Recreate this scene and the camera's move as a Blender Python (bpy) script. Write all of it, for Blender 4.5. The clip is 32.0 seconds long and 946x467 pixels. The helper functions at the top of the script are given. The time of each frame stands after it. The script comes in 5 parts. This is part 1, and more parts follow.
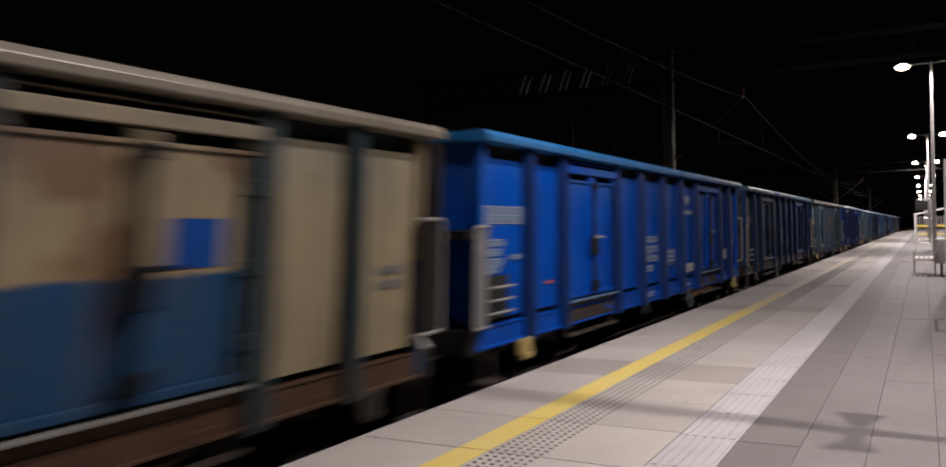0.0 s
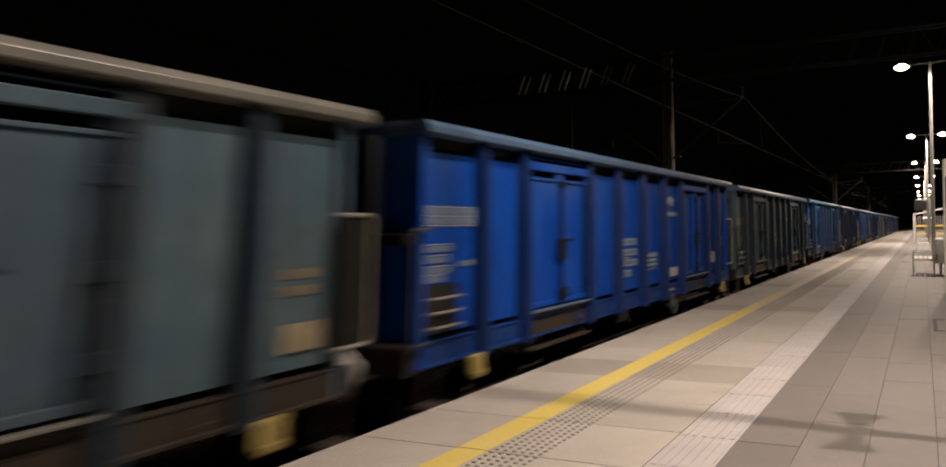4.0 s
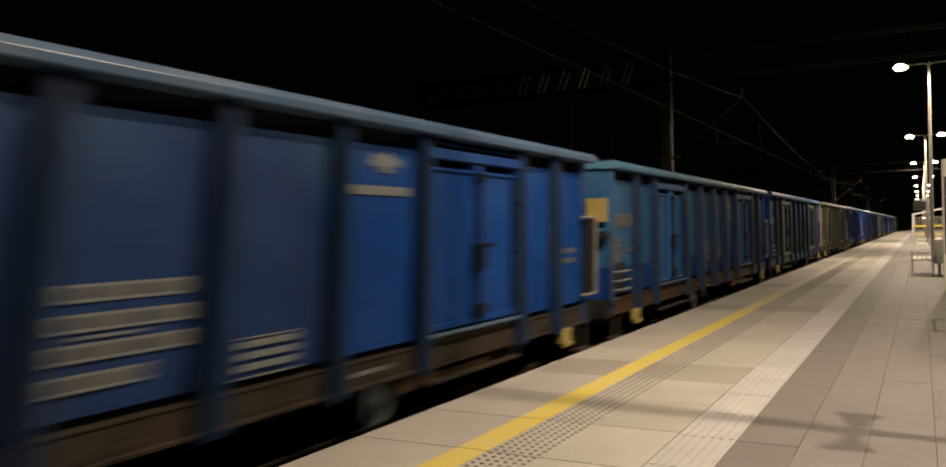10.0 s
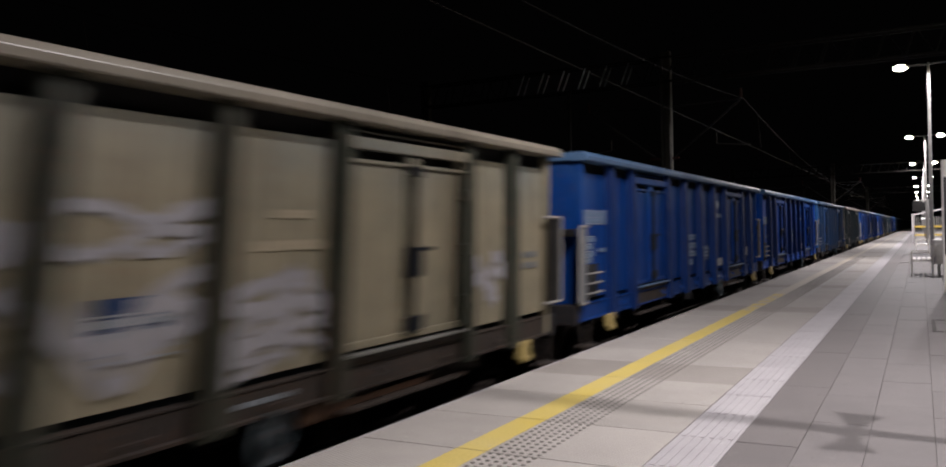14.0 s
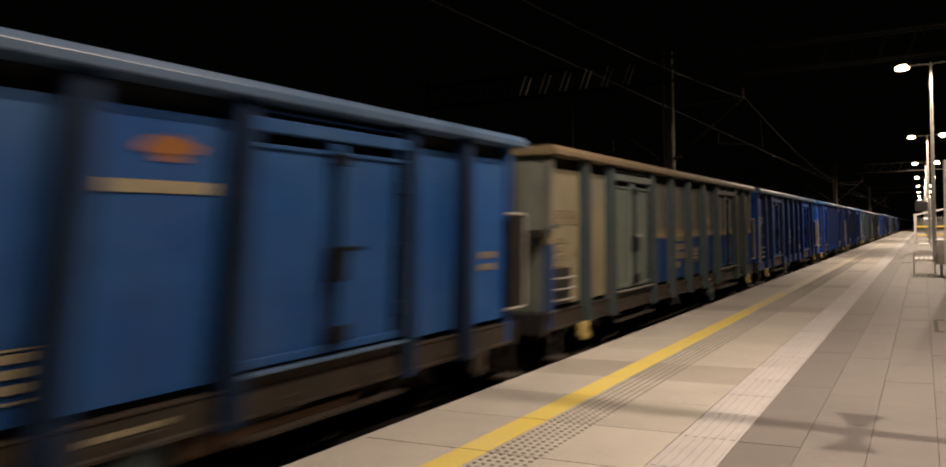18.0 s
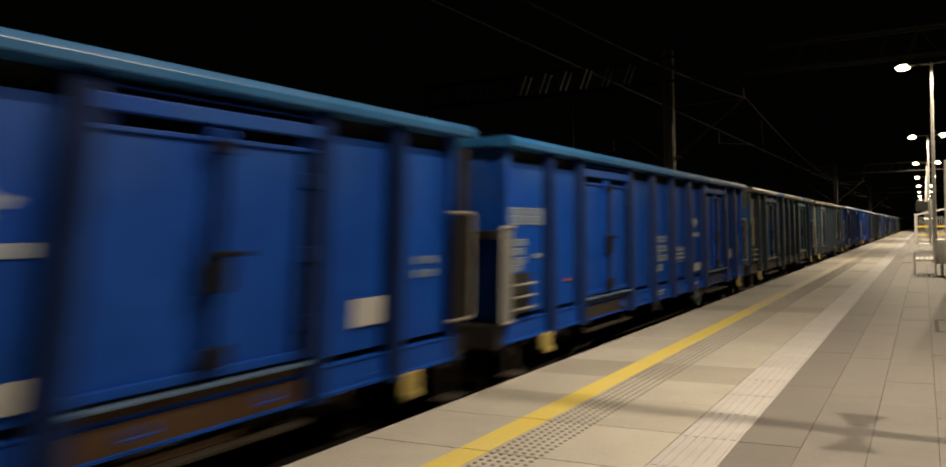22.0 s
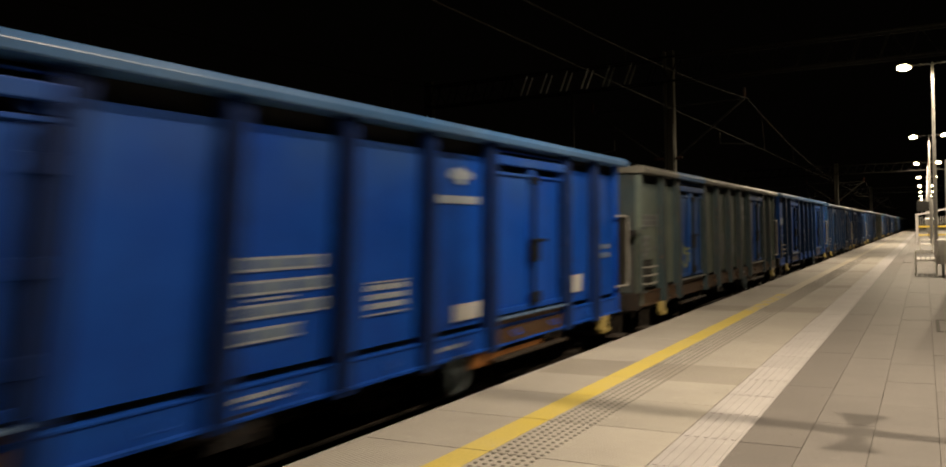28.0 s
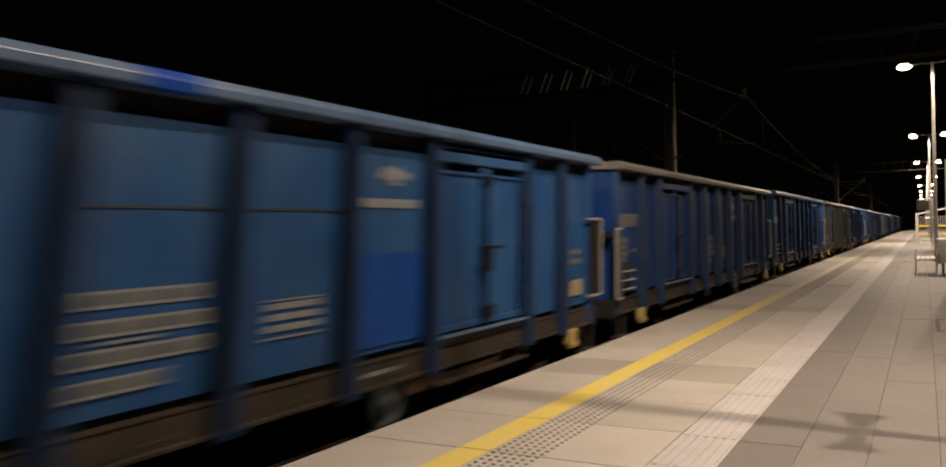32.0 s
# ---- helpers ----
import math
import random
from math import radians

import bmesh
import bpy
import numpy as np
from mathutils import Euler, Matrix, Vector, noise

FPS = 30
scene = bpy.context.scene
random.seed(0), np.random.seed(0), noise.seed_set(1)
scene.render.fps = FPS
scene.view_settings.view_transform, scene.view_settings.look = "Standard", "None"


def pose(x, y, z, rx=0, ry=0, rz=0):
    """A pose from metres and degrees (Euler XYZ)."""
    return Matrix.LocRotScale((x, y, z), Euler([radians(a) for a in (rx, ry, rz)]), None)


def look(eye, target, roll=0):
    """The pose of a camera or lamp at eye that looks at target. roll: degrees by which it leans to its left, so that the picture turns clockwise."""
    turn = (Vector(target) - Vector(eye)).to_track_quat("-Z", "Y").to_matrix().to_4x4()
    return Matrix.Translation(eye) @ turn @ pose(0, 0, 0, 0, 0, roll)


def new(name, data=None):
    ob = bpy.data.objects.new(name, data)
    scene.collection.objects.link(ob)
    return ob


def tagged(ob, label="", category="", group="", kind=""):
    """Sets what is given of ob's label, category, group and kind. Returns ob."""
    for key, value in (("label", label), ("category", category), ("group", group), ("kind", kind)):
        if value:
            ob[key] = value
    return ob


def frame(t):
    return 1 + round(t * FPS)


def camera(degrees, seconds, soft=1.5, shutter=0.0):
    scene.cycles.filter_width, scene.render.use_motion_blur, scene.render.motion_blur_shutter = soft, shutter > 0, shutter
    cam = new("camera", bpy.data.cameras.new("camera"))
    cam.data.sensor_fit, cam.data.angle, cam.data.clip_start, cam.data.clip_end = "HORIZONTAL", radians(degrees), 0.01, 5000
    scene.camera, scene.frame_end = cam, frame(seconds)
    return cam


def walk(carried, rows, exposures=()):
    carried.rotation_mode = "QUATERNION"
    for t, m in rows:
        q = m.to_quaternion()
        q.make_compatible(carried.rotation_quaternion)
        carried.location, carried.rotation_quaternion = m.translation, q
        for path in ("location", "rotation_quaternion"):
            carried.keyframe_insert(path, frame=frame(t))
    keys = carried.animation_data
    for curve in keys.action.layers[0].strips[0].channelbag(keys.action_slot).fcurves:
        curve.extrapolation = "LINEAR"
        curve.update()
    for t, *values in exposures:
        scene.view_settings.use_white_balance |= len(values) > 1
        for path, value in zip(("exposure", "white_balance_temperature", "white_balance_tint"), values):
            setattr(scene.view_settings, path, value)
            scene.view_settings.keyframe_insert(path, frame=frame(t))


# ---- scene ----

# World: x = 0 at the platform's edge (platform to +x, track to -x), y along the track, z = 0 on the platform.
EYE = (3.622, 0.0, 1.468)
YAW, TILT, LEAN = 28.586, -0.036, -1.283


def aim(turn, lift):
    a, b = radians(YAW + turn), radians(TILT + lift)
    way = Vector((-math.sin(a) * math.cos(b), math.cos(a) * math.cos(b), math.sin(b)))
    return look(EYE, Vector(EYE) + 10 * way, LEAN)


cam = camera(59.56, 32.0, soft=1.9, shutter=1.8)
# a telephone's sensor: read from the top line down, each line open for a part of that time
scene.cycles.rolling_shutter_type, scene.cycles.rolling_shutter_duration = "TOP", 0.42
walk(cam, [
    (0.0, aim(-0.01, -0.05)), (3.0, aim(-0.045, -0.05)), (6.0, aim(-0.09, -0.05)), (9.0, aim(-0.105, -0.05)),
    (11.5, aim(-0.145, -0.02)), (14.5, aim(-0.145, 0.0)), (16.5, aim(-0.085, 0.0)), (19.0, aim(0.0, 0.0)),
    (22.0, aim(0.01, 0.0)), (25.0, aim(0.045, 0.0)), (28.0, aim(0.065, 0.0)), (30.0, aim(0.065, -0.01)),
    (32.0, aim(0.065, -0.05))], exposures=[
    (0.0, 0.0, 5550, 15), (1.0, 0.0, 7350, 1), (2.0, 0.0, 6800, 14), (3.0, 0.0, 6700, 12), (6.0, 0.0, 6300, 18), (7.0, 0.0, 6350, 20),
    (8.5, 0.0, 6800, 14), (9.0, 0.0, 7050, 11), (10.5, 0.0, 7250, 5), (11.0, 0.0, 6800, 12), (12.0, 0.0, 6800, 15), (12.5, 0.0, 6700, 12),
    (13.0, 0.0, 6950, 8), (14.0, 0.0, 5300, 13), (17.0, 0.0, 7650, 2), (18.0, 0.0, 7000, 12), (19.0, 0.0, 5700, 18), (20.0, 0.0, 6150, 12),
    (21.0, 0.0, 7350, 4), (22.0, 0.0, 7200, 1), (23.0, 0.0, 7200, 2), (24.0, 0.0, 6550, 17), (25.0, 0.0, 6250, 19), (28.0, 0.0, 7300, 3),
    (29.0, 0.0, 6400, 11), (29.5, 0.0, 6450, 15), (31.0, 0.0, 7450, 6), (32.0, 0.0, 7100, 12)])

# ---- night sky and lamps ----
world = bpy.data.worlds.new("night")
scene.world = world
world.use_nodes = True
world.node_tree.nodes["Background"].inputs[0].default_value = (0.0042, 0.0034, 0.0028, 1)
world.node_tree.nodes["Background"].inputs[1].default_value = 0.16
BASE_POWER, WING_POWER, BACK_POWER = 810.0, 1560.0, 1220.0
LAMP_COLOUR = (1.0, 0.82, 0.66)
POST_X, POST_Y, POST_STEP, HEAD_Z = 3.985, 34.8, 28.45, 7.28
ARM = 0.9
ARM_TURN = -5.4  # the arms stand slightly askew to the platform

# ---- materials ----


def node_mat(name):
    m = bpy.data.materials.new(name)
    m.use_nodes = True
    return m, m.node_tree.nodes, m.node_tree.links, m.node_tree.nodes["Principled BSDF"]


def rgb(c):
    return (c[0], c[1], c[2], 1.0)


def mapped(n, l, scale, kind="Object"):
    tc, mp = n.new("ShaderNodeTexCoord"), n.new("ShaderNodeMapping")
    mp.inputs["Scale"].default_value = scale
    l.new(tc.outputs[kind], mp.inputs["Vector"])
    return mp.outputs["Vector"]


def noise_tex(n, l, vec, scale, detail=4, rough=0.6):
    t = n.new("ShaderNodeTexNoise")
    t.inputs["Scale"].default_value, t.inputs["Detail"].default_value, t.inputs["Roughness"].default_value = scale, detail, rough
    l.new(vec, t.inputs["Vector"])
    return t.outputs["Fac"]


def ramp(n, l, fac, lo, hi):
    r = n.new("ShaderNodeMapRange")
    r.inputs["From Min"].default_value, r.inputs["From Max"].default_value = lo, hi
    l.new(fac, r.inputs["Value"])
    return r.outputs["Result"]


def mix(n, l, fac, a, b):
    x = n.new("ShaderNodeMix")
    x.data_type = "RGBA"
    for sock, v in ((x.inputs[0], fac), (x.inputs[6], a), (x.inputs[7], b)):
        if isinstance(v, (int, float)):
            sock.default_value = v
        elif isinstance(v, tuple):
            sock.default_value = rgb(v)
        else:
            l.new(v, sock)
    return x.outputs[2]


def scaled(n, l, fac, k):
    x = n.new("ShaderNodeMath")
    x.operation = "MULTIPLY"
    l.new(fac, x.inputs[0])
    if isinstance(k, (int, float)):
        x.inputs[1].default_value = k
    else:
        l.new(k, x.inputs[1])
    return x.outputs[0]


def relief(n, l, bsdf, fac, strength, dist):
    b = n.new("ShaderNodeBump")
    b.inputs["Strength"].default_value, b.inputs["Distance"].default_value = strength, dist
    l.new(fac, b.inputs["Height"])
    l.new(b.outputs["Normal"], bsdf.inputs["Normal"])
    return b


def surface(name, a, b, scale=3.0, fine=60.0, rough=0.7, metal=0.0, bump=0.3, dist=0.004, random=0.0, gloss=0.5):
    """Two-tone worn surface: large patches, fine grain and relief."""
    m, n, l, p = node_mat(name)
    vec = mapped(n, l, (1, 1, 1))
    if random:
        oi = n.new("ShaderNodeObjectInfo")
        shift, move = n.new("ShaderNodeVectorMath"), n.new("ShaderNodeVectorMath")
        shift.operation, move.operation = "SCALE", "ADD"
        shift.inputs[0].default_value = (17.0, 23.0, 5.0)
        l.new(oi.outputs["Random"], shift.inputs[3])
        l.new(vec, move.inputs[0])
        l.new(shift.outputs[0], move.inputs[1])
        vec = move.outputs[0]
    big = noise_tex(n, l, vec, scale)
    small = noise_tex(n, l, vec, fine, 3)
    col = mix(n, l, ramp(n, l, big, 0.35, 0.68), a, b)
    col = mix(n, l, scaled(n, l, ramp(n, l, small, 0.4, 0.75), 0.35), col, tuple(0.55 * v for v in a))
    if random:
        col = mix(n, l, scaled(n, l, oi.outputs["Random"], random), col, tuple(0.45 * v for v in a))
        spot = n.new("ShaderNodeTexVoronoi")
        spot.inputs["Scale"].default_value = 3.2
        l.new(vec, spot.inputs["Vector"])
        col = mix(n, l, scaled(n, l, ramp(n, l, spot.outputs["Distance"], 0.06, 0.045), 0.4), col, tuple(0.35 * v for v in a))
        scuff = noise_tex(n, l, vec, 7.0, 6, 0.75)
        col = mix(n, l, scaled(n, l, ramp(n, l, scuff, 0.6, 0.72), 0.3), col, tuple(min(1.0, 1.35 * v) for v in b))
    l.new(col, p.inputs["Base Color"])
    l.new(ramp_to(n, l, big, rough - 0.1, rough + 0.12), p.inputs["Roughness"])
    p.inputs["Metallic"].default_value, p.inputs["Specular IOR Level"].default_value = metal, gloss
    relief(n, l, p, small, bump, dist)
    return m


def ramp_to(n, l, fac, lo, hi):
    r = n.new("ShaderNodeMapRange")
    r.inputs["To Min"].default_value, r.inputs["To Max"].default_value = lo, hi
    l.new(fac, r.inputs["Value"])
    return r.outputs["Result"]


DIRTY = 0.58  # coal-dusted paint


def paint(name, base, fade, rust=0.3, grime=0.35, lower=None, level=2.05, band=None, patch=None, patch_at=0.5, gloss=0.14, chalk=0.35, matt=(0.45, 0.8)):
    """Worn wagon paint in the wagon's own metres: faded clouds, down-running streaks, rust from below, and where given
    a repainted lower half with a ragged band, or patches of another paint."""
    m, n, l, p = node_mat(name)
    base, fade, lower, band, patch = (tuple(DIRTY * v for v in c) if c else None for c in (base, fade, lower, band, patch))
    geo = n.new("ShaderNodeTexCoord")
    oi = n.new("ShaderNodeObjectInfo")
    off = n.new("ShaderNodeVectorMath")
    off.operation = "ADD"
    l.new(geo.outputs["Object"], off.inputs[0])
    sc = n.new("ShaderNodeVectorMath")
    sc.operation = "SCALE"
    sc.inputs[0].default_value = (7.0, 13.0, 5.0)
    l.new(oi.outputs["Random"], sc.inputs[3])
    l.new(sc.outputs[0], off.inputs[1])
    vec = off.outputs[0]
    st = n.new("ShaderNodeMapping")
    st.inputs["Scale"].default_value = (1.0, 5.0, 0.35)
    l.new(vec, st.inputs["Vector"])
    cloud = noise_tex(n, l, vec, 1.4, 5)
    streak = noise_tex(n, l, st.outputs["Vector"], 2.6, 5)
    speck = noise_tex(n, l, vec, 26.0, 4)
    col = mix(n, l, ramp(n, l, cloud, 0.36, 0.7), base, fade)
    blot = noise_tex(n, l, vec, 4.5, 5, 0.65)
    col = mix(n, l, scaled(n, l, ramp(n, l, blot, 0.46, 0.72), 0.38), col, tuple(0.55 * v for v in base))
    if patch:
        pn = noise_tex(n, l, vec, 1.0, 3, 0.45)
        col = mix(n, l, ramp(n, l, pn, patch_at, patch_at + 0.035), col, patch)
    sep = n.new("ShaderNodeSeparateXYZ")
    l.new(geo.outputs["Object"], sep.inputs[0])
    if lower:
        wob = n.new("ShaderNodeMath")
        wob.operation = "MULTIPLY_ADD"
        wob.inputs[1].default_value = 0.16
        l.new(streak, wob.inputs[0])
        l.new(sep.outputs["Z"], wob.inputs[2])
        if band:
            col = mix(n, l, ramp(n, l, wob.outputs[0], level + 0.2, level + 0.06), col, band)
        col = mix(n, l, ramp(n, l, wob.outputs[0], level + 0.05, level + 0.03), col, lower)
    dust = scaled(n, l, ramp(n, l, noise_tex(n, l, vec, 0.9, 4), 0.4, 0.68), ramp(n, l, sep.outputs["Z"], 2.3, 2.95))
    col = mix(n, l, scaled(n, l, dust, chalk), col, (0.12, 0.18, 0.25) if chalk > 0.5 else (0.06, 0.12, 0.175))
    col = mix(n, l, scaled(n, l, ramp(n, l, streak, 0.46, 0.74), grime), col, (0.024, 0.022, 0.02))
    rs = scaled(n, l, ramp(n, l, speck, 0.58, 0.66), ramp(n, l, streak, 0.42, 0.62))
    col = mix(n, l, scaled(n, l, rs, rust), col, (0.16, 0.062, 0.025))
    if rust >= 0.3:
        smear = noise_tex(n, l, st.outputs["Vector"], 1.1, 5, 0.7)
        col = mix(n, l, scaled(n, l, ramp(n, l, smear, 0.54, 0.72), 0.9 * rust), col, (0.075, 0.046, 0.028))
    l.new(col, p.inputs["Base Color"])
    l.new(ramp_to(n, l, cloud, matt[0], matt[1]), p.inputs["Roughness"])
    p.inputs["Specular IOR Level"].default_value = gloss
    big = noise_tex(n, l, vec, 2.2, 1)
    b1 = relief(n, l, p, speck, 0.12, 0.004)
    b2 = n.new("ShaderNodeBump")
    b2.inputs["Strength"].default_value, b2.inputs["Distance"].default_value = 0.5, 0.03
    l.new(big, b2.inputs["Height"])
    l.new(b2.outputs["Normal"], b1.inputs["Normal"])
    return m


PAINT = {
    "blue": paint("blue_paint", (0.0012, 0.07, 0.50), (0.003, 0.095, 0.58), 0.05, 0.06),
    "chalky": paint("chalky_royal_paint", (0.01, 0.078, 0.36), (0.035, 0.125, 0.41), 0.15, 0.16, chalk=0.6),
    "azure": paint("azure_paint", (0.012, 0.098, 0.37), (0.03, 0.135, 0.40), 0.3, 0.28),
    "dove": paint("dove_blue_paint", (0.07, 0.135, 0.20), (0.115, 0.175, 0.225), 0.35, 0.4),
    "mid": paint("mid_blue_paint", (0.004, 0.066, 0.36), (0.009, 0.092, 0.42), 0.15, 0.16),
    "deep": paint("deep_blue_paint", (0.004, 0.045, 0.25), (0.009, 0.062, 0.31), 0.25, 0.25),
    "navy": paint("navy_paint", (0.018, 0.045, 0.13), (0.03, 0.07, 0.17), 0.5, 0.45),
    "light": paint("faded_blue_paint", (0.01276, 0.08906, 0.2933), (0.0261, 0.1272, 0.3216), 0.35, 0.3),
    "sky": paint("light_blue_paint", (0.0192, 0.15, 0.468), (0.0456, 0.204, 0.504), 0.35, 0.28),
    "teal": paint("grey_teal_paint", (0.08954, 0.167, 0.2263), (0.1414, 0.2175, 0.2594), 0.35, 0.4, patch=(0.05, 0.125, 0.225), patch_at=0.64),
    "slate": paint("slate_paint", (0.06, 0.085, 0.10), (0.10, 0.12, 0.125), 0.6, 0.5),
    "grey": paint("grey_green_paint", (0.189, 0.2258, 0.2048), (0.252, 0.273, 0.2363), 0.35, 0.4),
    "sage": paint("sage_grey_paint", (0.165, 0.215, 0.195), (0.225, 0.26, 0.225), 0.3, 0.35),
    "tan": paint("tan_paint", (0.38, 0.325, 0.2), (0.45, 0.385, 0.245), 0.5, 0.35),
    "cream": paint("cream_grey_paint", (0.30, 0.275, 0.19), (0.375, 0.33, 0.22), 0.5, 0.4),
    "mixed": paint("patched_paint", (0.03, 0.10, 0.18), (0.05, 0.13, 0.2), 0.6, 0.4, patch=(0.17, 0.16, 0.12)),
    "patchy": paint("patchy_blue_paint", (0.014, 0.105, 0.34), (0.04, 0.155, 0.37), 0.6, 0.4, patch=(0.11, 0.15, 0.145), patch_at=0.57),
    "tan_over_blue": paint("tan_over_blue_paint", (0.37, 0.30, 0.175), (0.44, 0.36, 0.215), 0.7, 0.4, lower=(0.015, 0.075, 0.19), level=2.12, patch=(0.24, 0.15, 0.075), patch_at=0.6),
    "grey_over_blue": paint("grey_over_blue_paint", (0.18, 0.184, 0.155), (0.23, 0.225, 0.185), 0.5, 0.45, lower=(0.012, 0.066, 0.25), level=2.11, band=(0.47, 0.36, 0.2)),
    "sky_over_blue": paint("pale_over_deep_blue_paint", (0.03, 0.15, 0.39), (0.06, 0.2, 0.42), 0.25, 0.3, lower=(0.01, 0.0625, 0.3375), level=1.76),
    # Rib hues darkened: the shade on and beside the ribs is in the paint.
    "rib": paint("shaded_rib_paint", (0.00561, 0.02907, 0.09139), (0.00918, 0.03747, 0.1066), 0.25, 0.3, chalk=0.0),
    "rib_grey": paint("shaded_grey_rib_paint", (0.0336, 0.0592, 0.0736), (0.0464, 0.072, 0.08), 0.5, 0.4, chalk=0.0),
    "rib_olive": paint("shaded_olive_rib_paint", (0.04, 0.0464, 0.0336), (0.06, 0.064, 0.0464), 0.5, 0.4, chalk=0.0),
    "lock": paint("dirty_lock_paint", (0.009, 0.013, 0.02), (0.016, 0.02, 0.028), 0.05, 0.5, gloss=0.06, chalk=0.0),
    "rib_steel": paint("shaded_steel_rib_paint", (0.0208, 0.0448, 0.072), (0.032, 0.056, 0.08), 0.4, 0.4, chalk=0.0),
    "rib_blue": paint("shaded_blue_rib_paint", (0.000816, 0.0204, 0.1224), (0.00204, 0.0272, 0.1496), 0.1, 0.15, chalk=0.0),
    # Near-black that carries the shade in the gaps between wagons.
    "shade_black": paint("near_black_shade_paint", (0.016, 0.017, 0.019), (0.026, 0.026, 0.03), 0.3, 0.5),
    "dusk": paint("dusky_blue_paint", (0.011, 0.052, 0.21), (0.021, 0.072, 0.25), 0.4, 0.35),
    "orange": paint("orange_rust_paint", (0.42, 0.17, 0.05), (0.5, 0.22, 0.08), 0.5, 0.4),
    "r_blue": paint("pale_blue_rail_paint", (0.06, 0.195, 0.48), (0.11, 0.25, 0.52), 0.2, 0.2, gloss=0.4, chalk=0.0, matt=(0.36, 0.6)),
    "r_royal": paint("royal_blue_rail_paint", (0.019, 0.1895, 0.53), (0.05225, 0.23, 0.56), 0.2, 0.2, gloss=0.4, chalk=0.0, matt=(0.36, 0.6)),
    "r_sky": paint("sky_blue_rail_paint", (0.0819, 0.3159, 0.5616), (0.1521, 0.3861, 0.585), 0.3, 0.25, gloss=0.4, chalk=0.0, matt=(0.36, 0.6)),
    "r_steel": paint("steel_blue_rail_paint", (0.09, 0.185, 0.36), (0.14, 0.235, 0.40), 0.3, 0.25, gloss=0.4, chalk=0.0, matt=(0.36, 0.6)),
    "r_grey": paint("chalky_grey_rail_paint", (0.21, 0.2158, 0.2042), (0.2801, 0.2742, 0.2451), 0.4, 0.35, gloss=0.4, chalk=0.0, matt=(0.36, 0.6)),
    "r_cream": paint("chalky_cream_rail_paint", (0.2917, 0.2684, 0.21), (0.3384, 0.3034, 0.2334), 0.45, 0.35, gloss=0.4, chalk=0.0, matt=(0.36, 0.6)),
    "r_tan": paint("tan_rail_paint", (0.2864, 0.2148, 0.1313), (0.3342, 0.2566, 0.1671), 0.6, 0.4, gloss=0.4, chalk=0.0, matt=(0.36, 0.6)),
    "steel": paint("steel_blue_paint", (0.01915, 0.06199, 0.1361), (0.03283, 0.08266, 0.1555), 0.35, 0.35),
    "rust": paint("rusty_sill_paint", (0.08813, 0.04681, 0.02478), (0.1102, 0.0661, 0.04131), 0.8, 0.5),
    "brown": paint("dirty_brown_paint", (0.04239, 0.03533, 0.03084), (0.06003, 0.04945, 0.03991), 0.6, 0.5),
}
PALE_RAIL = surface("pale_worn_handrail", (0.19, 0.185, 0.175), (0.27, 0.26, 0.245), 9, 50, 0.6, gloss=0.2)
DARK_SHEET = surface("near_black_sheet", (0.0075, 0.0072, 0.0068), (0.014, 0.013, 0.0118), 5, 50, 0.7, gloss=0.12)
PALE_PLATE = surface("pale_grey_ladder_plate", (0.112, 0.119, 0.126), (0.154, 0.154, 0.161), 6, 50, 0.6, gloss=0.12)
STEEL_DARK = surface("dark_running_gear", (0.02, 0.018, 0.016), (0.045, 0.032, 0.024), 4, 50, 0.75, 0.3)
STEEL_BRIGHT = surface("worn_wheel_steel", (0.22, 0.20, 0.18), (0.35, 0.33, 0.3), 6, 60, 0.4, 0.9)
# Near-black that stands in for deep shade on the wagon sides.
NEAR_BLACK = surface("near_black_shade", (0.003, 0.003, 0.003), (0.005, 0.005, 0.005), 2, 40, 0.9)


def ink_paint(name, a, b):
    """Lettering worn into upright strokes."""
    m, n, l, p = node_mat(name)
    strokes = noise_tex(n, l, mapped(n, l, (1, 26, 5), "Object"), 1.0, 3, 0.7)
    wear = noise_tex(n, l, mapped(n, l, (1, 3, 3), "Object"), 2.0, 4)
    col = mix(n, l, ramp(n, l, strokes, 0.4, 0.62), tuple(0.42 * v for v in a), b)
    col = mix(n, l, scaled(n, l, ramp(n, l, wear, 0.45, 0.7), 0.6), col, tuple(0.5 * v for v in a))
    l.new(col, p.inputs["Base Color"])
    p.inputs["Roughness"].default_value = 0.7
    return m


WHITE = ink_paint("white_lettering", (0.26, 0.32, 0.41), (0.38, 0.44, 0.54))
WORN_WHITE = ink_paint("worn_white_lettering", (0.155, 0.18, 0.205), (0.27, 0.295, 0.32))
CREAM = ink_paint("cream_lettering", (0.27, 0.23, 0.15), (0.36, 0.31, 0.205))
HALF_TONE = {WHITE: ink_paint("small_white_lettering", (0.1, 0.16, 0.28), (0.18, 0.25, 0.38)), WORN_WHITE: ink_paint("small_worn_lettering", (0.085, 0.1, 0.115), (0.16, 0.165, 0.17)), CREAM: ink_paint("small_cream_lettering", (0.15, 0.125, 0.08), (0.25, 0.2, 0.13))}
LABEL = surface("white_label_paint", (0.34, 0.345, 0.365), (0.42, 0.425, 0.445), 6, 60, 0.6, bump=0.05)
RED_MARK = surface("small_red_marking", (0.2, 0.035, 0.03), (0.26, 0.05, 0.04), 6, 60, 0.7, bump=0.05)
BUFFER_STEEL = surface("greased_buffer_steel", (0.3, 0.29, 0.28), (0.42, 0.41, 0.4), 5, 50, 0.45, 0.3)
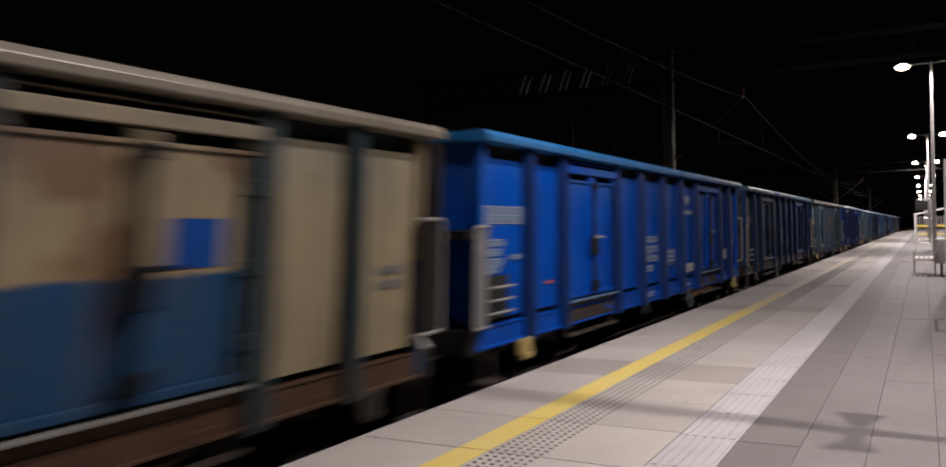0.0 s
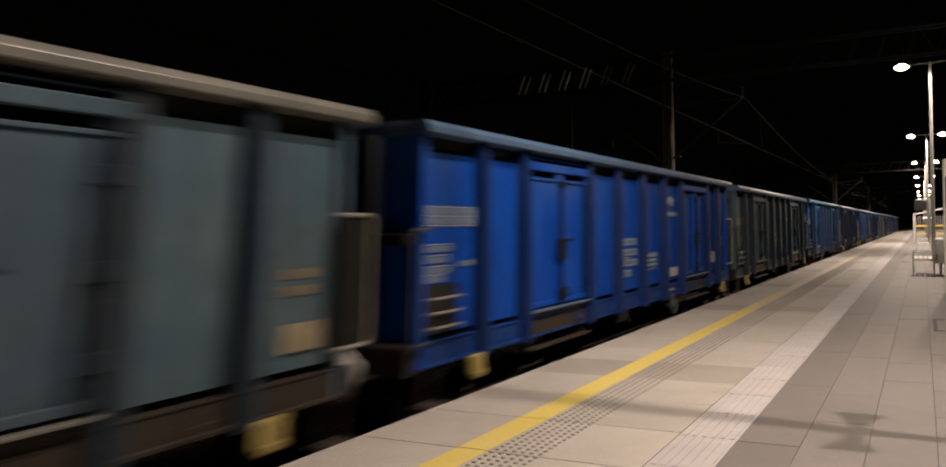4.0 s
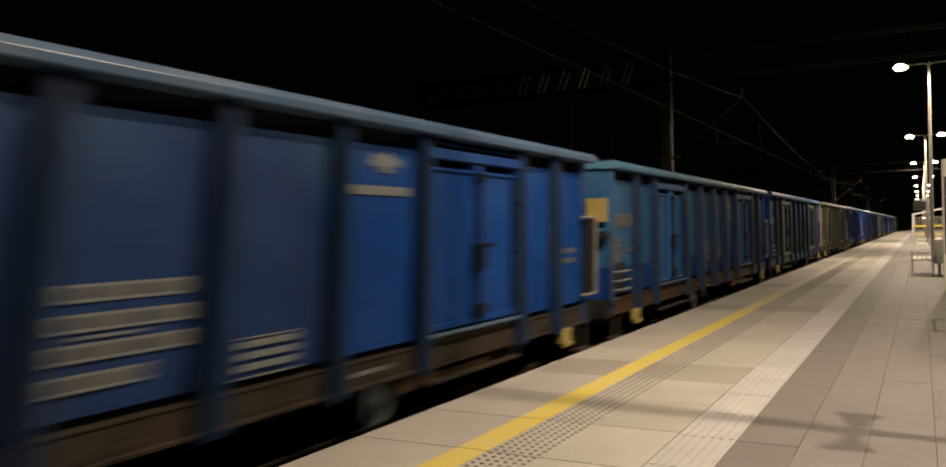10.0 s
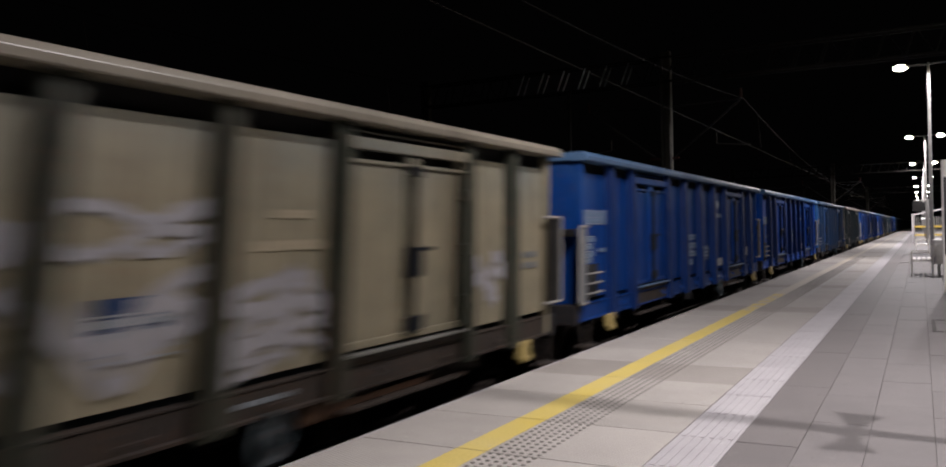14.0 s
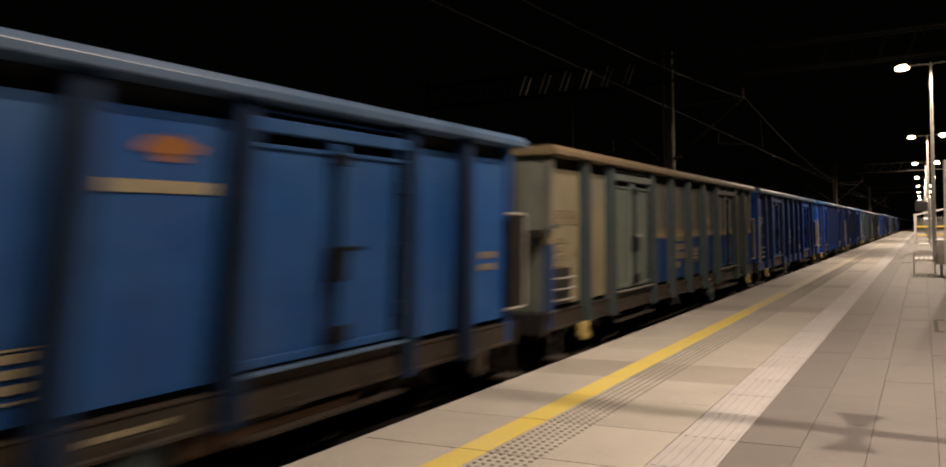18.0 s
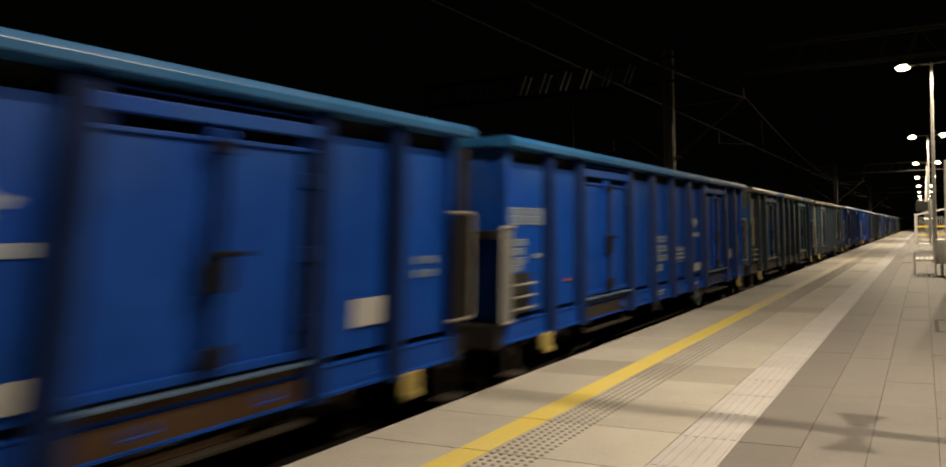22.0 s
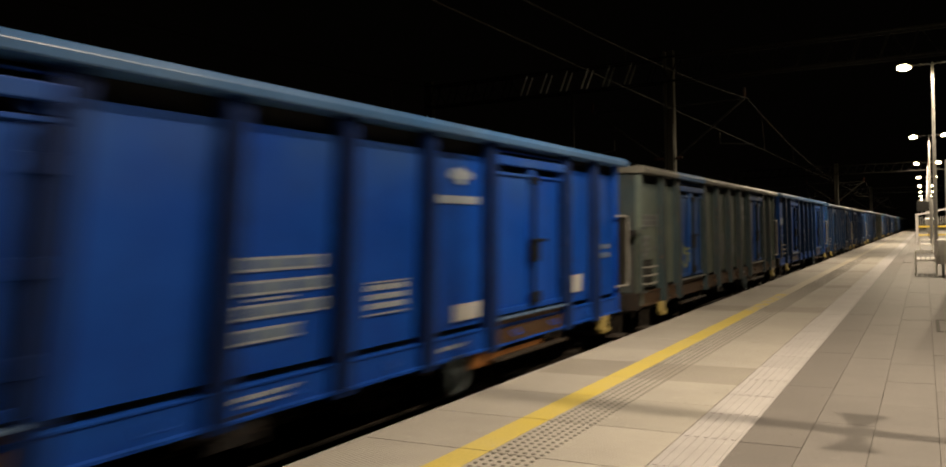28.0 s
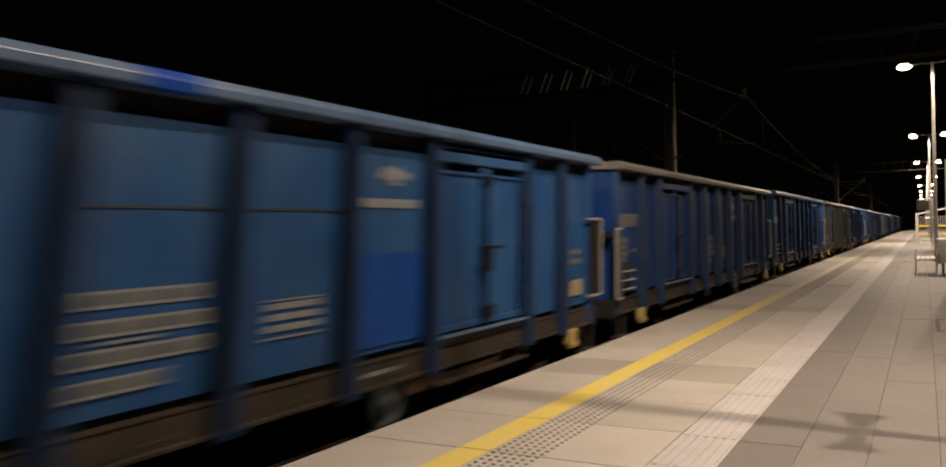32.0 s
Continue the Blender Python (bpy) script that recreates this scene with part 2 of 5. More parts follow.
YELLOW_PLATE = surface("yellow_plate_paint", (0.26, 0.2, 0.062), (0.33, 0.255, 0.085), 7, 60, 0.6)
RED_SPRAY = surface("red_spray_paint", (0.315, 0.0375, 0.0225), (0.375, 0.06, 0.0375), 5, 60, 0.6, bump=0.05)
WHITE_SPRAY = surface("white_spray_paint", (0.5, 0.5, 0.48), (0.62, 0.62, 0.6), 5, 60, 0.6, bump=0.05)
PALE_SPRAY = surface("pale_lilac_spray_paint", (0.1875, 0.1824, 0.192), (0.2475, 0.2432, 0.256), 5, 60, 0.6, bump=0.05)
BLACK_SPRAY = surface("black_spray_paint", (0.015, 0.015, 0.016), (0.025, 0.025, 0.025), 5, 60, 0.6, bump=0.05)
GREEN_SPRAY = surface("green_spray_paint", (0.30, 0.33, 0.05), (0.38, 0.40, 0.08), 5, 60, 0.6, bump=0.05)
GALV = surface("galvanised_steel", (0.3182, 0.3121, 0.2999), (0.4162, 0.41, 0.3917), 6, 70, 0.45, 0.25, bump=0.1)
GLINT_STEEL = surface("lacing_glint_steel", (0.88, 0.88, 0.87), (0.95, 0.95, 0.94), 6, 60, 0.38, 0.9, bump=0.05)
POLE_STEEL = surface("weathered_mast_steel", (0.1125, 0.105, 0.0825), (0.15, 0.1387, 0.1125), 3, 40, 0.65, 0.2)
POLE_DARK = surface("dark_mast_steel", (0.055, 0.05, 0.045), (0.08, 0.075, 0.065), 3, 40, 0.7, 0.3)
LATTICE = surface("dark_lattice_steel", (0.011, 0.01, 0.009), (0.018, 0.017, 0.014), 3, 40, 0.75, 0.2)
WIRE = surface("copper_wire", (0.0165, 0.0132, 0.0099), (0.02475, 0.01925, 0.0143), 5, 50, 0.5, 0.8)
CERAMIC = surface("brown_ceramic", (0.1, 0.045, 0.03), (0.14, 0.06, 0.04), 5, 50, 0.25)
BIN = surface("pale_concrete_bin", (0.72, 0.7, 0.66), (0.82, 0.79, 0.75), 5, 60, 0.45)
BENCH_FRAME = surface("pale_steel_bench_frame", (0.69, 0.667, 0.621), (0.805, 0.7705, 0.713), 6, 70, 0.45, 0.1)
WOOD = surface("varnished_bench_wood", (0.26, 0.12, 0.05), (0.34, 0.17, 0.07), 8, 70, 0.5)
SLAT = surface("pale_bench_slats", (0.6875, 0.6625, 0.6125), (0.8125, 0.775, 0.7125), 6, 70, 0.4)
BLACK = surface("black_housing", (0.012, 0.012, 0.013), (0.02, 0.02, 0.02), 5, 60, 0.4)
SOIL = surface("dark_ballast_soil", (0.035, 0.03, 0.026), (0.06, 0.052, 0.045), 0.8, 9, 0.95, bump=0.8, dist=0.05)
BALLAST = surface("track_ballast", (0.05, 0.045, 0.04), (0.09, 0.08, 0.07), 3, 25, 0.95, bump=0.8, dist=0.03)
SLEEPER = surface("concrete_sleeper", (0.16, 0.15, 0.14), (0.22, 0.21, 0.19), 3, 40, 0.9)
RAIL = surface("rusty_rail", (0.12, 0.06, 0.035), (0.17, 0.09, 0.05), 4, 40, 0.6, 0.5)
CONCRETE = surface("platform_wall_concrete", (0.22, 0.21, 0.19), (0.3, 0.29, 0.27), 1.5, 40, 0.9)
YELLOW_BAND = surface("yellow_marking_band", (0.55, 0.40, 0.05), (0.62, 0.46, 0.08), 6, 60, 0.5)
SLAB = surface("pale_concrete_slab", (0.3518, 0.3315, 0.303), (0.423, 0.3982, 0.3658), 1.2, 90, 0.75, bump=0.25, dist=0.002, random=0.12)
SLAB_DARK = surface("darker_concrete_slab", (0.2727, 0.2526, 0.226), (0.3202, 0.3001, 0.2704), 1.2, 90, 0.75, bump=0.25, dist=0.002, random=0.1)
STRIP = surface("white_guidance_paving", (0.3667, 0.3522, 0.3599), (0.4347, 0.418, 0.4257), 2.0, 90, 0.7, bump=0.25, dist=0.002, random=0.18)
PAVER = surface("grey_paving", (0.1496, 0.1391, 0.1354), (0.1833, 0.1705, 0.1657), 2.6, 90, 0.68, bump=0.3, dist=0.002, random=0.16)
PAVER_DARK = surface("darker_grey_paving", (0.1362, 0.1255, 0.1215), (0.1606, 0.1484, 0.1432), 1.6, 90, 0.7, bump=0.3, dist=0.002, random=0.1)
JOINT = surface("dirty_joint_bed", (0.11, 0.1, 0.09), (0.15, 0.135, 0.125), 4, 60, 0.95)


def glowing(name, colour, strength):
    m, n, l, p = node_mat(name)
    p.inputs["Base Color"].default_value = rgb(colour)
    p.inputs["Emission Color"].default_value = rgb(colour)
    p.inputs["Emission Strength"].default_value = strength
    return m


LAMP_GLOW = glowing("lamp_glow", (1.0, 0.84, 0.5), 26.0)
SIGN_GLOW = glowing("lit_display", (1.0, 0.97, 0.9), 1.2)


def glass_mat():
    m, n, l, p = node_mat("clear_glass")
    p.inputs["Base Color"].default_value = (0.9, 0.95, 0.93, 1)
    p.inputs["Roughness"].default_value = 0.05
    p.inputs["Transmission Weight"].default_value = 1.0
    p.inputs["IOR"].default_value = 1.45
    return m


GLASS = glass_mat()

# ---- mesh helpers ----


def box(bm, c, s, bevel=0.0, m=None):
    mat = Matrix.Translation(c) @ (m if m else Matrix.Identity(4)) @ Matrix.Diagonal((s[0], s[1], s[2], 1))
    r = bmesh.ops.create_cube(bm, size=1.0, matrix=mat)
    if bevel:
        edges = list({e for v in r["verts"] for e in v.link_edges})
        bmesh.ops.bevel(bm, geom=edges, offset=bevel, segments=2, affect="EDGES", profile=0.6)


def rod(bm, a, b, r, n=8, r2=None):
    a, b = Vector(a), Vector(b)
    d = b - a
    m = Matrix.Translation((a + b) / 2) @ d.to_track_quat("Z", "Y").to_matrix().to_4x4()
    bmesh.ops.create_cone(bm, cap_ends=True, segments=n, radius1=r, radius2=r if r2 is None else r2, depth=d.length, matrix=m)


def lathe(bm, prof, n, axis="X"):
    """A turned body: prof is (radius, along) pairs."""
    rings = []
    for r, x in prof:
        ring = []
        for i in range(n):
            a = 2 * math.pi * i / n
            p = (x, r * math.cos(a), r * math.sin(a))
            if axis == "Y":
                p = (p[1], p[0], p[2])
            elif axis == "Z":
                p = (p[1], p[2], p[0])
            ring.append(bm.verts.new(p))
        rings.append(ring)
    for q, w in zip(rings, rings[1:]):
        for i in range(n):
            bm.faces.new((q[i], q[(i + 1) % n], w[(i + 1) % n], w[i]))
    bm.faces.new(rings[0])
    bm.faces.new(rings[-1])
    bmesh.ops.recalc_face_normals(bm, faces=bm.faces)


def extrude_profile(bm, prof, y0, y1):
    """A closed (x, z) outline drawn along y."""
    a = [bm.verts.new((x, y0, z)) for x, z in prof]
    b = [bm.verts.new((x, y1, z)) for x, z in prof]
    k = len(prof)
    for i in range(k):
        bm.faces.new((a[i], a[(i + 1) % k], b[(i + 1) % k], b[i]))
    bm.faces.new(a)
    bm.faces.new(b)
    bmesh.ops.recalc_face_normals(bm, faces=bm.faces)


def mesh_of(name, build, smooth=False):
    bm = bmesh.new()
    build(bm)
    me = bpy.data.meshes.new(name)
    bm.to_mesh(me)
    bm.free()
    me.materials.append(None)
    if smooth:
        for f in me.polygons:
            f.use_smooth = True
    return me


def put(name, me, mat, parent=None, at=(0, 0, 0), label="", turn=0.0):
    """An object on a shared mesh with its own material."""
    ob = new(name, me)
    ob.material_slots[0].link = "OBJECT"
    ob.material_slots[0].material = mat
    ob.location = at
    if turn:
        ob.rotation_euler = (0, 0, turn)
    if parent:
        ob.parent = parent
    if label:
        ob["label"] = label
    return ob


def part(name, build, mat, parent=None, label="", at=(0, 0, 0), smooth=False):
    return put(name, mesh_of(name, build, smooth), mat, parent, at, label)


def empty(name, at=(0, 0, 0)):
    ob = new(name)
    ob.location = at
    ob.empty_display_size = 0.3
    return ob

# ---- ground and track ----
tagged(part("ground", lambda bm: box(bm, (0, 400, -1.45), (1400, 1800, 0.3)), SOIL), kind="structure", label="dark soil beside the railway line at night", category="ground")


def ballast_bed(bm):
    rnd = random.Random(4)
    rows, cols = 300, 26
    grid = []
    for i in range(rows + 1):
        y = -40 + 340 * i / rows
        row = []
        for j in range(cols + 1):
            x = -12.4 + 12.2 * j / cols
            row.append(bm.verts.new((x, y, -1.02 + rnd.uniform(-0.03, 0.03))))
        grid.append(row)
    for i in range(rows):
        for j in range(cols):
            bm.faces.new((grid[i][j], grid[i][j + 1], grid[i + 1][j + 1], grid[i + 1][j]))
    low = [bm.verts.new((x, y, -1.32)) for x, y in ((-12.4, -40), (-0.2, -40), (-0.2, 300), (-12.4, 300))]
    bm.faces.new(low)


tagged(part("track_ballast", ballast_bed, BALLAST), kind="structure", label="dark crushed stone ballast between the rails", category="ballast")
TRACK_X = -1.657
RAIL_Z = -0.76
for tx in (TRACK_X, -7.4):
    track = empty("railway_track", (tx, 0, RAIL_Z))
    tagged(track, "steel rails on concrete sleepers in ballast", "railway track", kind="structure")

    def rail_profile(bm):
        extrude_profile(bm, [(-0.075, -0.17), (0.075, -0.17), (0.075, -0.155), (0.01, -0.13), (0.01, -0.04), (0.036, -0.03),
                             (0.036, -0.006), (0.028, 0), (-0.028, 0), (-0.036, -0.006), (-0.036, -0.03), (-0.01, -0.04),
                             (-0.01, -0.13), (-0.075, -0.155)], -60, 320)
    rail_mesh = mesh_of("rail", rail_profile)
    for side in (-1, 1):
        put("rail", rail_mesh, RAIL, track, (side * 0.753, 0, 0))
    sleeper_mesh = mesh_of("sleeper", lambda bm: box(bm, (0, 0, -0.26), (2.5, 0.26, 0.18), 0.02))
    for i in range(60):
        put("sleeper", sleeper_mesh, SLEEPER, track, (0, -6 + 0.6 * i, 0))

# ---- platform ----
platform = empty("platform")
tagged(platform, "concrete station platform paved in pale and grey slabs", "platform", kind="structure")
part("retaining_wall", lambda bm: box(bm, (4.06, 100, -0.68), (7.8, 260, 1.14)), CONCRETE, platform)
part("joint_bed", lambda bm: box(bm, (4.06, 100, -0.0575), (7.96, 260, 0.075)), JOINT, platform)


def slab_mat(m):
    """Edge slab: fine knurled relief on a pale cast surface."""
    n, l, p = m.node_tree.nodes, m.node_tree.links, m.node_tree.nodes["Principled BSDF"]
    vec = mapped(n, l, (1, 1, 1))
    vec.node.inputs["Rotation"].default_value = (0, 0, radians(22))
    v = n.new("ShaderNodeTexVoronoi")
    v.inputs["Scale"].default_value = 34.0
    v.inputs["Randomness"].default_value = 0.0
    l.new(vec, v.inputs["Vector"])
    old = p.inputs["Normal"].links[0].from_node
    b = n.new("ShaderNodeBump")
    b.inputs["Strength"].default_value, b.inputs["Distance"].default_value = 1.0, 0.009
    b.invert = True
    l.new(v.outputs["Distance"], b.inputs["Height"])
    l.new(old.outputs["Normal"], b.inputs["Normal"])
    l.new(b.outputs["Normal"], p.inputs["Normal"])
    paint_in = p.inputs["Base Color"].links[0].from_socket
    # Hollows between the knurls are coloured darker to strengthen the relief.
    dirty = scaled(n, l, ramp(n, l, v.outputs["Distance"], 0.36, 0.62), 0.24)
    l.new(mix(n, l, dirty, paint_in, (0.17, 0.155, 0.135)), p.inputs["Base Color"])


slab_mat(SLAB)
slab_mat(SLAB_DARK)
slab_mesh = mesh_of("edge_slab", lambda bm: box(bm, (1.037, 0.5, -0.04), (2.074, 0.993, 0.08), 0.003))


def guidance(bm):
    box(bm, (0.2, 0.4, -0.04), (0.399, 0.797, 0.08), 0.002)
    for i in range(6):
        box(bm, (0.04 + 0.064 * i, 0.4, 0.0018), (0.034, 0.778, 0.0036))


guide_mesh = mesh_of("guidance_slab", guidance)
paver_mesh = mesh_of("paver", lambda bm: box(bm, (0.2, 0.56, -0.04), (0.397, 1.117, 0.08), 0.002))
DARK_SLABS = (4, 10, 17, 23, 30, 36, 43, 49, 56, 62)
rnd = random.Random(11)
for i in range(70):
    put("edge_slab", slab_mesh, SLAB_DARK if i in DARK_SLABS else SLAB, platform, (0, -2.1 + i, rnd.uniform(-0.0012, 0.0012)))
for i in range(70):
    put("guidance_slab", guide_mesh, STRIP, platform, (2.08, -0.57 + 0.8 * i, rnd.uniform(-0.001, 0.001)))
for c, first in enumerate((0.30, 0.0, 0.82, 0.45, 0.1)):
    for i in range(-9, 32):
        put("paver", paver_mesh, PAVER if c else PAVER_DARK, platform, (2.482 + 0.4 * c, -1.2 + first + 1.12 * i, rnd.uniform(-0.0012, 0.0012)))


def rest_of(dx, x0, length, y0, y1, cols, rise=0.0):
    def build(bm):
        for c in range(cols):
            y = y0
            while y < y1:
                box(bm, (x0 + dx * (c + 0.5), y + length / 2, -0.04), (dx - 0.008, length - 0.009, 0.08 + rise))
                y += length
    return build


tagged(part("far_edge_slabs", rest_of(2.07, 0, 2.0, 67.9, 229, 1), SLAB, platform), kind="stuff")
tagged(part("far_guidance_slabs", rest_of(0.4, 2.08, 1.6, 55.43, 229, 1), STRIP, platform), kind="stuff")
tagged(part("far_pavers", rest_of(0.4, 2.482, 2.24, 34.9, 229, 5), PAVER, platform), kind="stuff")
tagged(part("side_pavers", rest_of(0.4, 4.482, 2.24, -12, 229, 3), PAVER, platform), kind="stuff")
tagged(part("rear_edge_slabs", rest_of(2.07, 0, 1.0, -12.1, -2.2, 1), SLAB, platform), kind="stuff")
tagged(part("rear_guidance_slabs", rest_of(0.4, 2.08, 0.8, -12.57, -0.6, 1), STRIP, platform), kind="stuff")
tagged(part("rear_pavers", rest_of(0.4, 2.482, 1.12, -16.76, -11.3, 5), PAVER, platform), kind="stuff")
tagged(part("outer_edge_slabs", rest_of(2.2, 5.7, 2.0, -12, 229, 1), SLAB, platform), kind="stuff")


def worn_line_mat(name, wear):
    """Yellow paint trodden off in blotches down to the slab."""
    m = surface(name, (0.55, 0.43, 0.085), (0.55, 0.45, 0.15), 1.1, 50, 0.65, bump=0.2)
    n, l, p = m.node_tree.nodes, m.node_tree.links, m.node_tree.nodes["Principled BSDF"]
    blot = noise_tex(n, l, mapped(n, l, (1, 0.5, 1)), 5.0, 6, 0.7)
    col = p.inputs["Base Color"].links[0].from_socket
    l.new(mix(n, l, ramp(n, l, blot, 0.72 - wear, 0.84 - wear), col, (0.40, 0.36, 0.29)), p.inputs["Base Color"])
    return m


def yellow_line(first, last):
    def build(bm):
        for i in range(first, last):
            box(bm, (0.92, -11.6 + i, 0.0022), (0.23, 0.988, 0.0016))
    return build


for first, last, wear in ((0, 27, 0.1), (27, 31, 0.27), (31, 260, 0.44)):
    part("yellow_line", yellow_line(first, last), worn_line_mat("yellow_platform_line", wear), platform, "painted yellow safety line along the platform edge")


def domes(bm):
    ring = (0.4, 1.45, 2.5, 3.54, 4.59, 5.64)
    for j in range(6):
        for i in range(480):
            y = 2.565 + 0.0823 * i
            x = 1.08 + 0.0635 * j
            top = [bm.verts.new((x + 0.012 * math.cos(a), y + 0.012 * math.sin(a), 0.0065)) for a in ring]
            low = [bm.verts.new((x + 0.0175 * math.cos(a), y + 0.0175 * math.sin(a), 0.0005)) for a in ring]
            bm.faces.new(top)
            for q in range(6):
                bm.faces.new((low[q], low[(q + 1) % 6], top[(q + 1) % 6], top[q]))


# Dome colour is darkened to stand in for their shaded near sides.
DOME = surface("shaded_tactile_domes", (0.16, 0.149, 0.133), (0.21, 0.195, 0.175), 3, 60, 0.6, bump=0.1)
tagged(part("tactile_domes", domes, DOME, platform, "raised warning domes in six rows"), kind="stuff")


part("chalk_line", lambda bm: box(bm, (1.5, 26.2, 0.0018), (0.02, 15.4, 0.0012)), STRIP, platform, "thin pale line along the slabs")
part("edge_nosing", lambda bm: box(bm, (0.006, 100, -0.02), (0.024, 258, 0.048), 0.004), STRIP, platform, "pale strip along the platform edge")


def hatch(bm):
    for a, b in (((3.74, 12.75), (4.4, 12.75)), ((3.74, 14.25), (4.4, 14.25))):
        box(bm, ((a[0] + b[0]) / 2, a[1], 0.002), (b[0] - a[0], 0.07, 0.004))
    for x in (3.76, 4.38):
        box(bm, (x, 13.5, 0.002), (0.05, 1.43, 0.004))


tagged(part("inspection_hatch_frame", hatch, POLE_DARK), "dark rectangular outline on the paving", "hatch")

# ---- platform lamps ----


def tapered_post(bm):
    lathe(bm, [(0.075, 0.0), (0.075, 0.02), (0.07, 0.9), (0.036, HEAD_Z + 0.05), (0.02, HEAD_Z + 0.1)], 14, "Z")


def post_base(bm):
    box(bm, (0, 0, 0.012), (0.32, 0.32, 0.024), 0.004)
    for sx in (-0.12, 0.12):
        for sy in (-0.12, 0.12):
            rod(bm, (sx, sy, 0.02), (sx, sy, 0.06), 0.014, 6)


def arm(bm):
    pts = [(0, 0, -0.02), (0.12, 0, 0.035), (0.4, 0, 0.05), (ARM - 0.2, 0, 0.03)]
    for a, b in zip(pts, pts[1:]):
        rod(bm, a, b, 0.022, 8)


def lamp_head(bm):
    box(bm, (ARM - 0.02, 0, 0.035), (0.52, 0.24, 0.05), 0.02)
    box(bm, (ARM - 0.22, 0, 0.03), (0.14, 0.1, 0.07), 0.015)




def lens_build(bm):
    bmesh.ops.create_uvsphere(bm, u_segments=14, v_segments=8, radius=1.0, matrix=Matrix.Translation((ARM + 0.03, 0, 0.0)) @ Matrix.Diagonal((0.25, 0.15, 0.115, 1)))


lens_mesh = mesh_of("lens", lens_build, True)
post_mesh, base_mesh = mesh_of("post", tapered_post, True), mesh_of("base_plate", post_base)
arm_mesh, head_mesh = mesh_of("arm", arm, True), mesh_of("lamp_head", lamp_head)


def platform_lamp(i):
    y = POST_Y + POST_STEP * i
    lamp = empty("platform_lamp", (POST_X, y, 0))
    tagged(lamp, "slim grey steel lamp post with two lit arms", "lamp post", "lamps along the platform")
    put("post", post_mesh, GALV, lamp)
    put("base_plate", base_mesh, GALV, lamp)
    for turn in (radians(ARM_TURN), radians(ARM_TURN) + math.pi):
        a = put("arm", arm_mesh, GALV, lamp, (0, 0, HEAD_Z), turn=turn)
        put("lamp_head", head_mesh, GALV, a)
        put("lens", lens_mesh, LAMP_GLOW, a, label="glowing lamp lens")
        if i > 4:
            continue
        reach = ARM + 0.03
        # one wide module straight down and, on the near posts, two that throw along the platform
        modules = [(0, 176, 0.4, BASE_POWER)] + [(33, 118, 1.0, WING_POWER), (-40, 94, 1.0, BACK_POWER)]
        for tip, size, blend, power in modules if i <= 2 else [(0, 168, 0.4, BASE_POWER + 0.6 * WING_POWER)]:
            data = bpy.data.lights.new("lamp_light", "SPOT")
            data.spot_size, data.spot_blend, data.shadow_soft_size = radians(size), blend, 0.05
            data.energy, data.color = power * (1.45 if i > 0 else 1.0), LAMP_COLOUR
            ob = new("lamp_light", data)
            ob.location = (POST_X + reach * math.cos(turn), y + reach * math.sin(turn), HEAD_Z - 0.2)
            ob.rotation_euler = (radians(tip), 0, 0)


for i in range(-1, 9):
    platform_lamp(i)

# ---- horn loudspeakers clamped to the lamp post beside the camera ----


def loudspeakers():
    thing = empty("loudspeaker_pair", (POST_X, POST_Y - POST_STEP, 3.3))
    tagged(thing, "pair of grey horn loudspeakers clamped to a lamp post", "loudspeaker")
    part("clamp", lambda bm: lathe(bm, [(0.062, -0.05), (0.075, -0.05), (0.075, 0.05), (0.062, 0.05)], 14, "Z"), GALV, thing)
    for s in (-1, 1):
        def horn(bm, s=s):
            lathe(bm, [(0.03, 0.05 * s), (0.035, 0.12 * s), (0.055, 0.2 * s), (0.095, 0.3 * s), (0.1, 0.31 * s)], 14, "Y")
        part("horn", horn, GALV, thing, smooth=True)


loudspeakers()

# ---- benches, bin, totem, stair enclosure, signs ----


def bench(y, x):
    thing = empty("bench", (x, y, 0))
    tagged(thing, "steel framed bench with pale slats and a leaning back", "bench", "benches along the platform")

    def side(bm):
        box(bm, (-0.25, 0, 0.32), (0.035, 0.06, 0.64), 0.006)
        box(bm, (0.27, 0, 0.22), (0.035, 0.06, 0.44), 0.006)
        box(bm, (0, 0, 0.42), (0.5, 0.06, 0.035), 0.006)
        box(bm, (-0.03, 0, 0.645), (0.48, 0.06, 0.03), 0.006)
        box(bm, (0.31, 0, 0.62), (0.035, 0.06, 0.5), 0.006, Matrix.Rotation(radians(12), 4, "Y"))
    side_mesh = mesh_of("side_frame", side)
    for sy in (-0.85, 0.85):
        put("side_frame", side_mesh, BENCH_FRAME, thing, (0, sy, 0))
    slat = mesh_of("slat", lambda bm: box(bm, (0, 0, 0), (0.085, 1.66, 0.03), 0.008))
    for i in range(4):
        put("slat", slat, SLAT, thing, (-0.185 + 0.122 * i, 0, 0.452))
    back = mesh_of("back_slat", lambda bm: box(bm, (0, 0, 0), (0.028, 1.66, 0.085), 0.008, Matrix.Rotation(radians(12), 4, "Y")))
    for i in range(3):
        put("back_slat", back, SLAT, thing, (0.275 + 0.028 * i, 0, 0.57 + 0.12 * i))
    return thing


bench(26.9, 3.63)
bench(45.5, 3.66)
wooden = empty("wooden_bench", (4.32, 19.2, 0))
tagged(wooden, "bench end with brown varnished wooden planks", "bench")
for sy in (-0.7, 0.7):
    part("leg_frame", lambda bm, sy=sy: box(bm, (0, sy, 0.22), (0.42, 0.05, 0.44), 0.008), GALV, wooden)
plank = mesh_of("plank", lambda bm: box(bm, (0, 0, 0), (0.14, 1.7, 0.05), 0.01))
for i in range(3):
    put("plank", plank, WOOD, wooden, (-0.16 + 0.16 * i, 0, 0.466))
